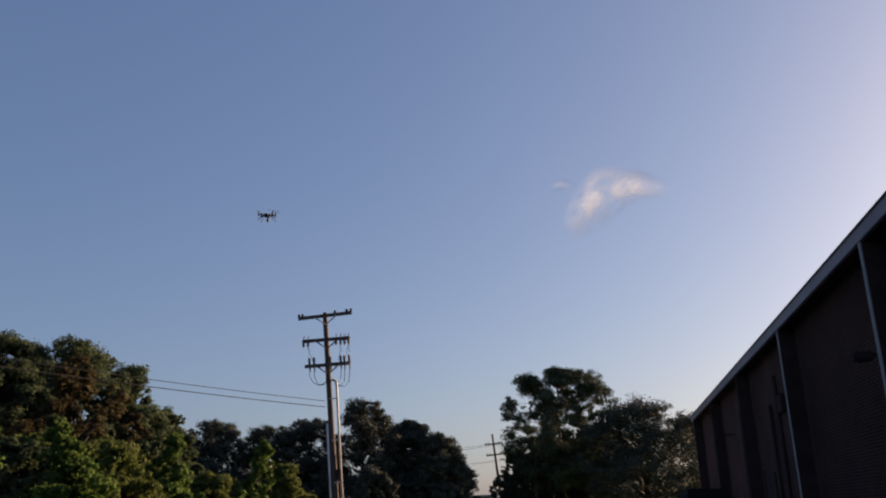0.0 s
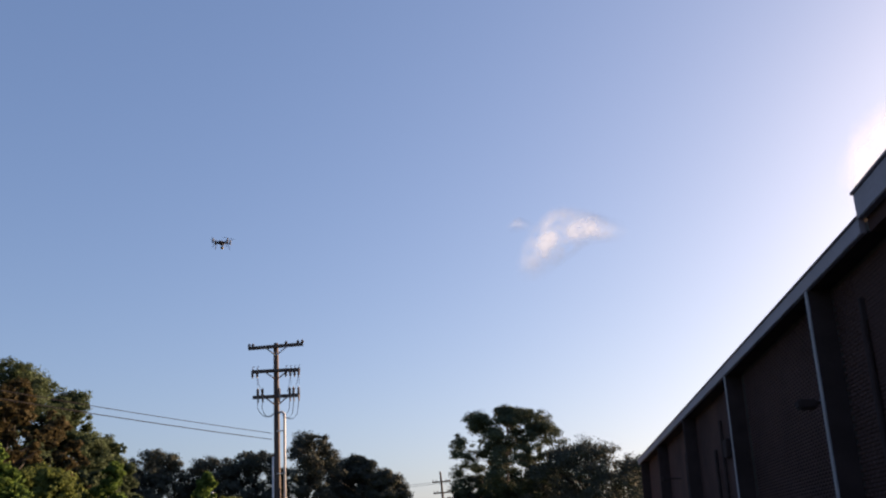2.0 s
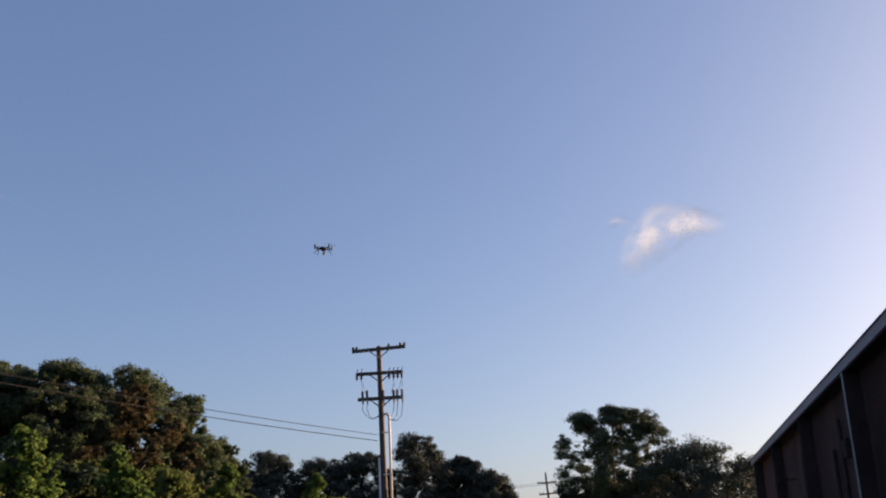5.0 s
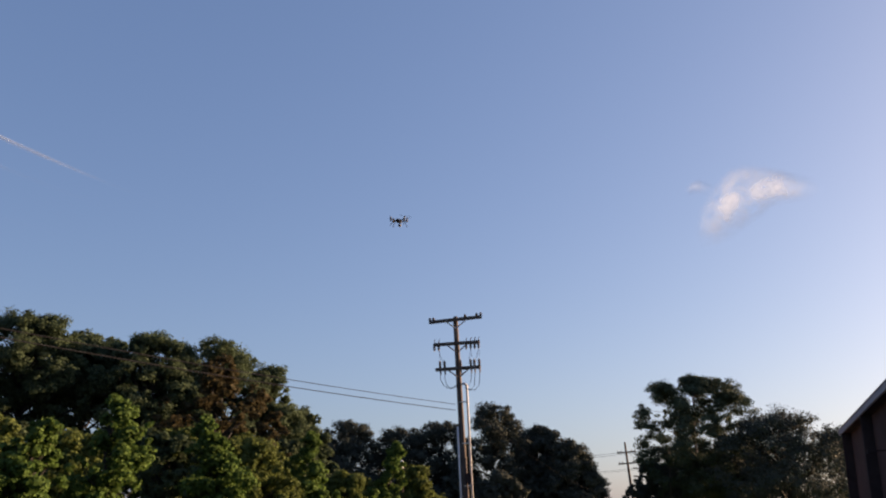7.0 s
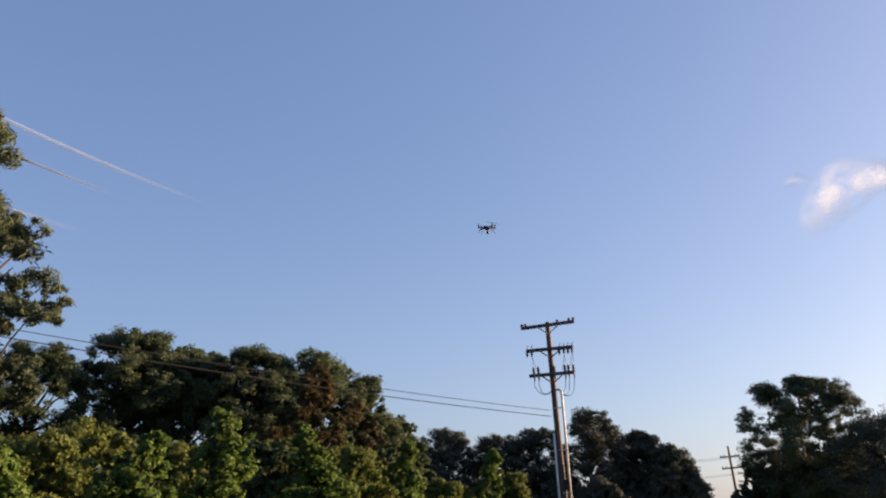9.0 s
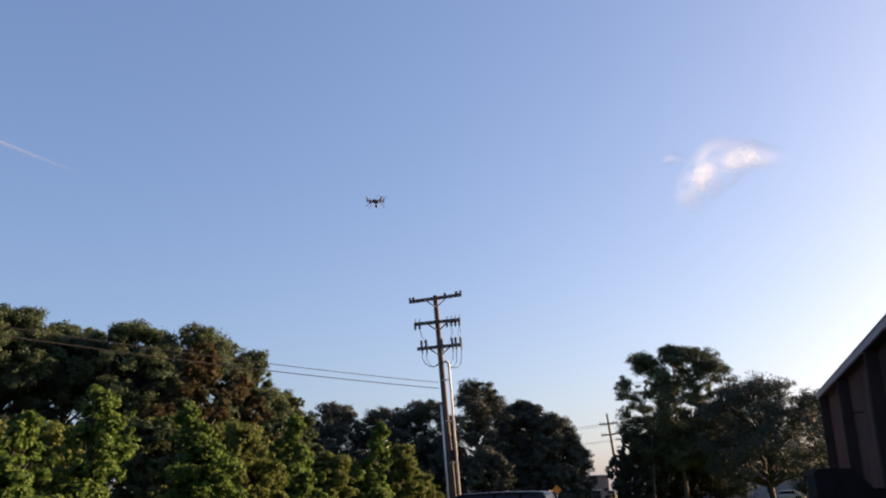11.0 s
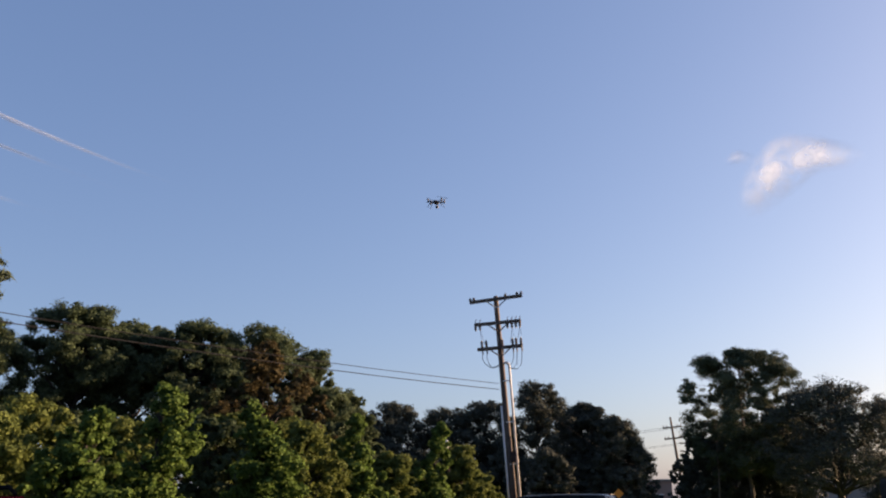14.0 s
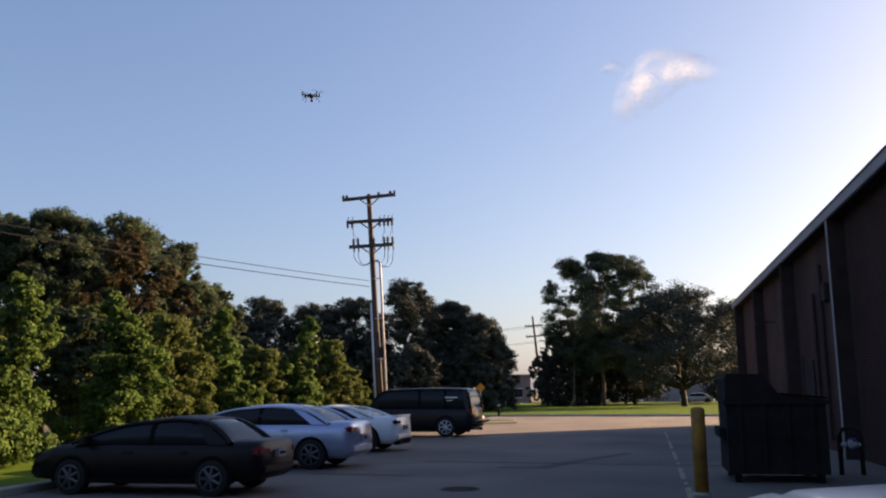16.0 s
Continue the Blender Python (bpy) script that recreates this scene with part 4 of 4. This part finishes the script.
# ---- clouds and vapour trails, far away
def vapour(name, strength, soft, scale, edge, lift=0.0):
    """White vapour that thins out to nothing towards its edges."""
    m = bpy.data.materials.new(name)
    m.use_nodes = True
    nt = m.node_tree
    out = nt.nodes["Material Output"]
    nt.nodes.remove(nt.nodes["Principled BSDF"])
    co, sep = nt.nodes.new("ShaderNodeTexCoord"), nt.nodes.new("ShaderNodeSeparateXYZ")
    nz = nt.nodes.new("ShaderNodeTexNoise")
    nz.inputs["Scale"].default_value, nz.inputs["Detail"].default_value, nz.inputs["Roughness"].default_value = scale, 6, 0.55
    uv = nt.nodes.new("ShaderNodeUVMap")
    nt.links.new(uv.outputs[0], sep.inputs[0])
    nt.links.new(co.outputs["Object"], nz.inputs["Vector"])
    fall = nt.nodes.new("ShaderNodeMapRange")
    fall.interpolation_type = 'SMOOTHSTEP'
    fall.inputs["From Min"].default_value, fall.inputs["From Max"].default_value = 0.0, edge
    nt.links.new(sep.outputs[0], fall.inputs["Value"])
    add = nt.nodes.new("ShaderNodeMath")
    add.operation = 'MULTIPLY_ADD'
    add.inputs[1].default_value = soft
    add.inputs[2].default_value = -soft * 0.5 + lift
    nt.links.new(nz.outputs[0], add.inputs[0])
    tot = nt.nodes.new("ShaderNodeMath")
    tot.operation = 'MULTIPLY_ADD'
    nt.links.new(add.outputs[0], tot.inputs[0])
    nt.links.new(fall.outputs[0], tot.inputs[1])
    nt.links.new(fall.outputs[0], tot.inputs[2])
    cl = nt.nodes.new("ShaderNodeMath")
    cl.operation = 'MULTIPLY'
    cl.use_clamp = True
    cl.inputs[1].default_value = strength
    nt.links.new(tot.outputs[0], cl.inputs[0])
    dif, trl, tra = nt.nodes.new("ShaderNodeBsdfDiffuse"), nt.nodes.new("ShaderNodeBsdfTranslucent"), nt.nodes.new("ShaderNodeBsdfTransparent")
    dif.inputs[0].default_value = trl.inputs[0].default_value = (0.47, 0.54, 0.66, 1)
    m1, m2 = nt.nodes.new("ShaderNodeMixShader"), nt.nodes.new("ShaderNodeMixShader")
    nt.links.new(dif.outputs[0], m1.inputs[1])
    nt.links.new(trl.outputs[0], m1.inputs[2])
    nt.links.new(cl.outputs[0], m2.inputs[0])
    nt.links.new(tra.outputs[0], m2.inputs[1])
    nt.links.new(m1.outputs[0], m2.inputs[2])
    nt.links.new(m2.outputs[0], out.inputs[0])
    return m


def vapour_mesh(name, label, category, rows, material):
    """A soft bank: rows of (bearing, elevation, half height in degrees, density), thickness falling to its rims."""
    bm = bmesh.new()
    uvl = bm.loops.layers.uv.new("UVMap")
    D, N = 1500.0, 10
    grid, dens = [], {}
    for az, el, hh, den in rows:
        col = []
        for k in range(N + 1):
            f = 2 * k / N - 1
            e = radians(el + f * hh)
            bulge = 1 - 0.03 * (1 - f * f)
            v = bm.verts.new((D * bulge * math.cos(e) * math.sin(radians(az)), D * bulge * math.cos(e) * math.cos(radians(az)), EYE + D * bulge * math.sin(e)))
            dens[v] = den * (1 - f * f)
            col.append(v)
        grid.append(col)
    for a, b in zip(grid, grid[1:]):
        for k in range(N):
            f = bm.faces.new((a[k], b[k], b[k + 1], a[k + 1]))
            for lp in f.loops:
                lp[uvl].uv = (dens[lp.vert], 0)
    return tagged(link(name, bm, material, smooth=True), label, category, kind="structure")


CLOUDMAT = vapour("cloud_vapour", 0.42, 4.4, 0.034, 1.2, -0.1)
vapour_mesh("cloud", "small ragged white cloud in a blue sky", "cloud",
            [(11.0, 17.9, 0.9, 0.0), (11.8, 18.3, 1.5, 0.45), (12.6, 18.8, 2.0, 0.75), (13.2, 19.2, 2.2, 0.95), (13.9, 19.6, 2.25, 1.0), (14.6, 19.9, 2.1, 1.0), (15.4, 20.1, 1.8, 1.0),
             (16.1, 20.25, 1.5, 1.0), (16.8, 20.25, 1.25, 1.0), (17.6, 20.1, 1.05, 0.85), (19.3, 19.7, 0.6, 0.0)], CLOUDMAT)
vapour_mesh("cloud", "faint white wisp beside a small cloud", "cloud", [(10.6, 20.5, 0.3, 0.0), (11.3, 20.75, 0.55, 0.45), (11.8, 20.8, 0.6, 0.55), (12.4, 20.6, 0.5, 0.35), (13.0, 20.3, 0.4, 0.0)], CLOUDMAT)
CLOUDMAT2 = vapour("bright_cloud_vapour", 0.6, 3.4, 0.010, 1.0, -0.1)
vapour_mesh("cloud", "bright white cloud edge above the roof", "cloud",
            [(32.2, 21.0, 1.2, 0.0), (33.2, 21.0, 2.4, 0.35), (34, 21.2, 3.4, 0.9), (36, 21.5, 4.2, 1.0), (39, 21.5, 4.5, 1.0), (43, 21, 3.5, 0.6), (46, 21, 2, 0.0)], CLOUDMAT2)
TRAIL = vapour("trail_vapour", 0.8, 2.0, 0.03, 1.0, 0.0)
for a0, e0, a1, e1, w, gap, keep in ((-52, 26.2, -18.5, 17.7, 0.10, 0.17, 0.62), (-52, 26.2, -18.5, 17.7, 0.10, -0.17, 0.52), (-52, 24.2, -26.5, 18.3, 0.13, 0, 1.0), (-52, 20.6, -28.5, 16.2, 0.13, 0, 0.7)):
    rows = []
    for k in range(25):
        f = k / 24
        den = min(1.0, max(0.12, (0.74 - f) / 0.25)) * min(1.0, (1 - f) * 3)
        rows.append((a0 + (a1 - a0) * f, e0 + (e1 - e0) * f + gap * (1 - f / 0.75 if f < 0.75 else 0), w * (0.8 + 0.6 * f), den * keep))
    vapour_mesh("vapour_trail", "thin pale vapour trail fading across the sky", "vapour trail", rows, TRAIL)


# ---- bricks of the near stretch of wall
def bricks():
    wall = next(o for o in bpy.data.objects if o.name == "wall" and o.parent and o.parent.name == "building")
    x0 = WALL_U + 0.008
    part("mortar_bed", box(x0 + 0.004, 8.0, 0.0, WALL_U + 0.019, 23.2, 5.945), MORTAR, wall)
    L, Hb, jl, jh = 0.194, 0.057, 0.203, 0.0667
    bm = box(-0.008, 0, 0, 0.004, L, Hb)
    shared = bpy.data.meshes.new("brick")
    bm.to_mesh(shared)
    bm.free()
    shared.materials.append(BRICK)
    rng = random.Random(7)
    V, F = [], []
    for row in range(int(5.93 / jh)):
        z = 0.01 + row * jh
        for k in range(int(15.0 / jl)):
            s0 = 8.05 + k * jl + (jl / 2 if row % 2 else 0)
            if s0 + L > 23.15 or any(abs(s0 + L / 2 - (7.5 + 7.9 * q + 0.08)) < 0.2 for q in range(4)):
                continue
            d = rng.uniform(-0.003, 0.001)
            if 12.4 < s0 < 14.2 and z > 3.95:
                b = new("brick", shared)
                b.parent = wall
                b.location = (x0 + d, s0, z)
            else:
                n = len(V)
                for x in (x0 - 0.008 + d, x0 + 0.004):
                    V += [(x, s0, z), (x, s0 + L, z), (x, s0 + L, z + Hb), (x, s0, z + Hb)]
                F += [(n, n + 3, n + 2, n + 1), (n, n + 1, n + 5, n + 4), (n + 1, n + 2, n + 6, n + 5), (n + 2, n + 3, n + 7, n + 6), (n + 3, n, n + 4, n + 7)]
    rest = mesh_arrays("brickwork", V, F, BRICK, wall)
    rest["kind"] = "stuff"


bricks()
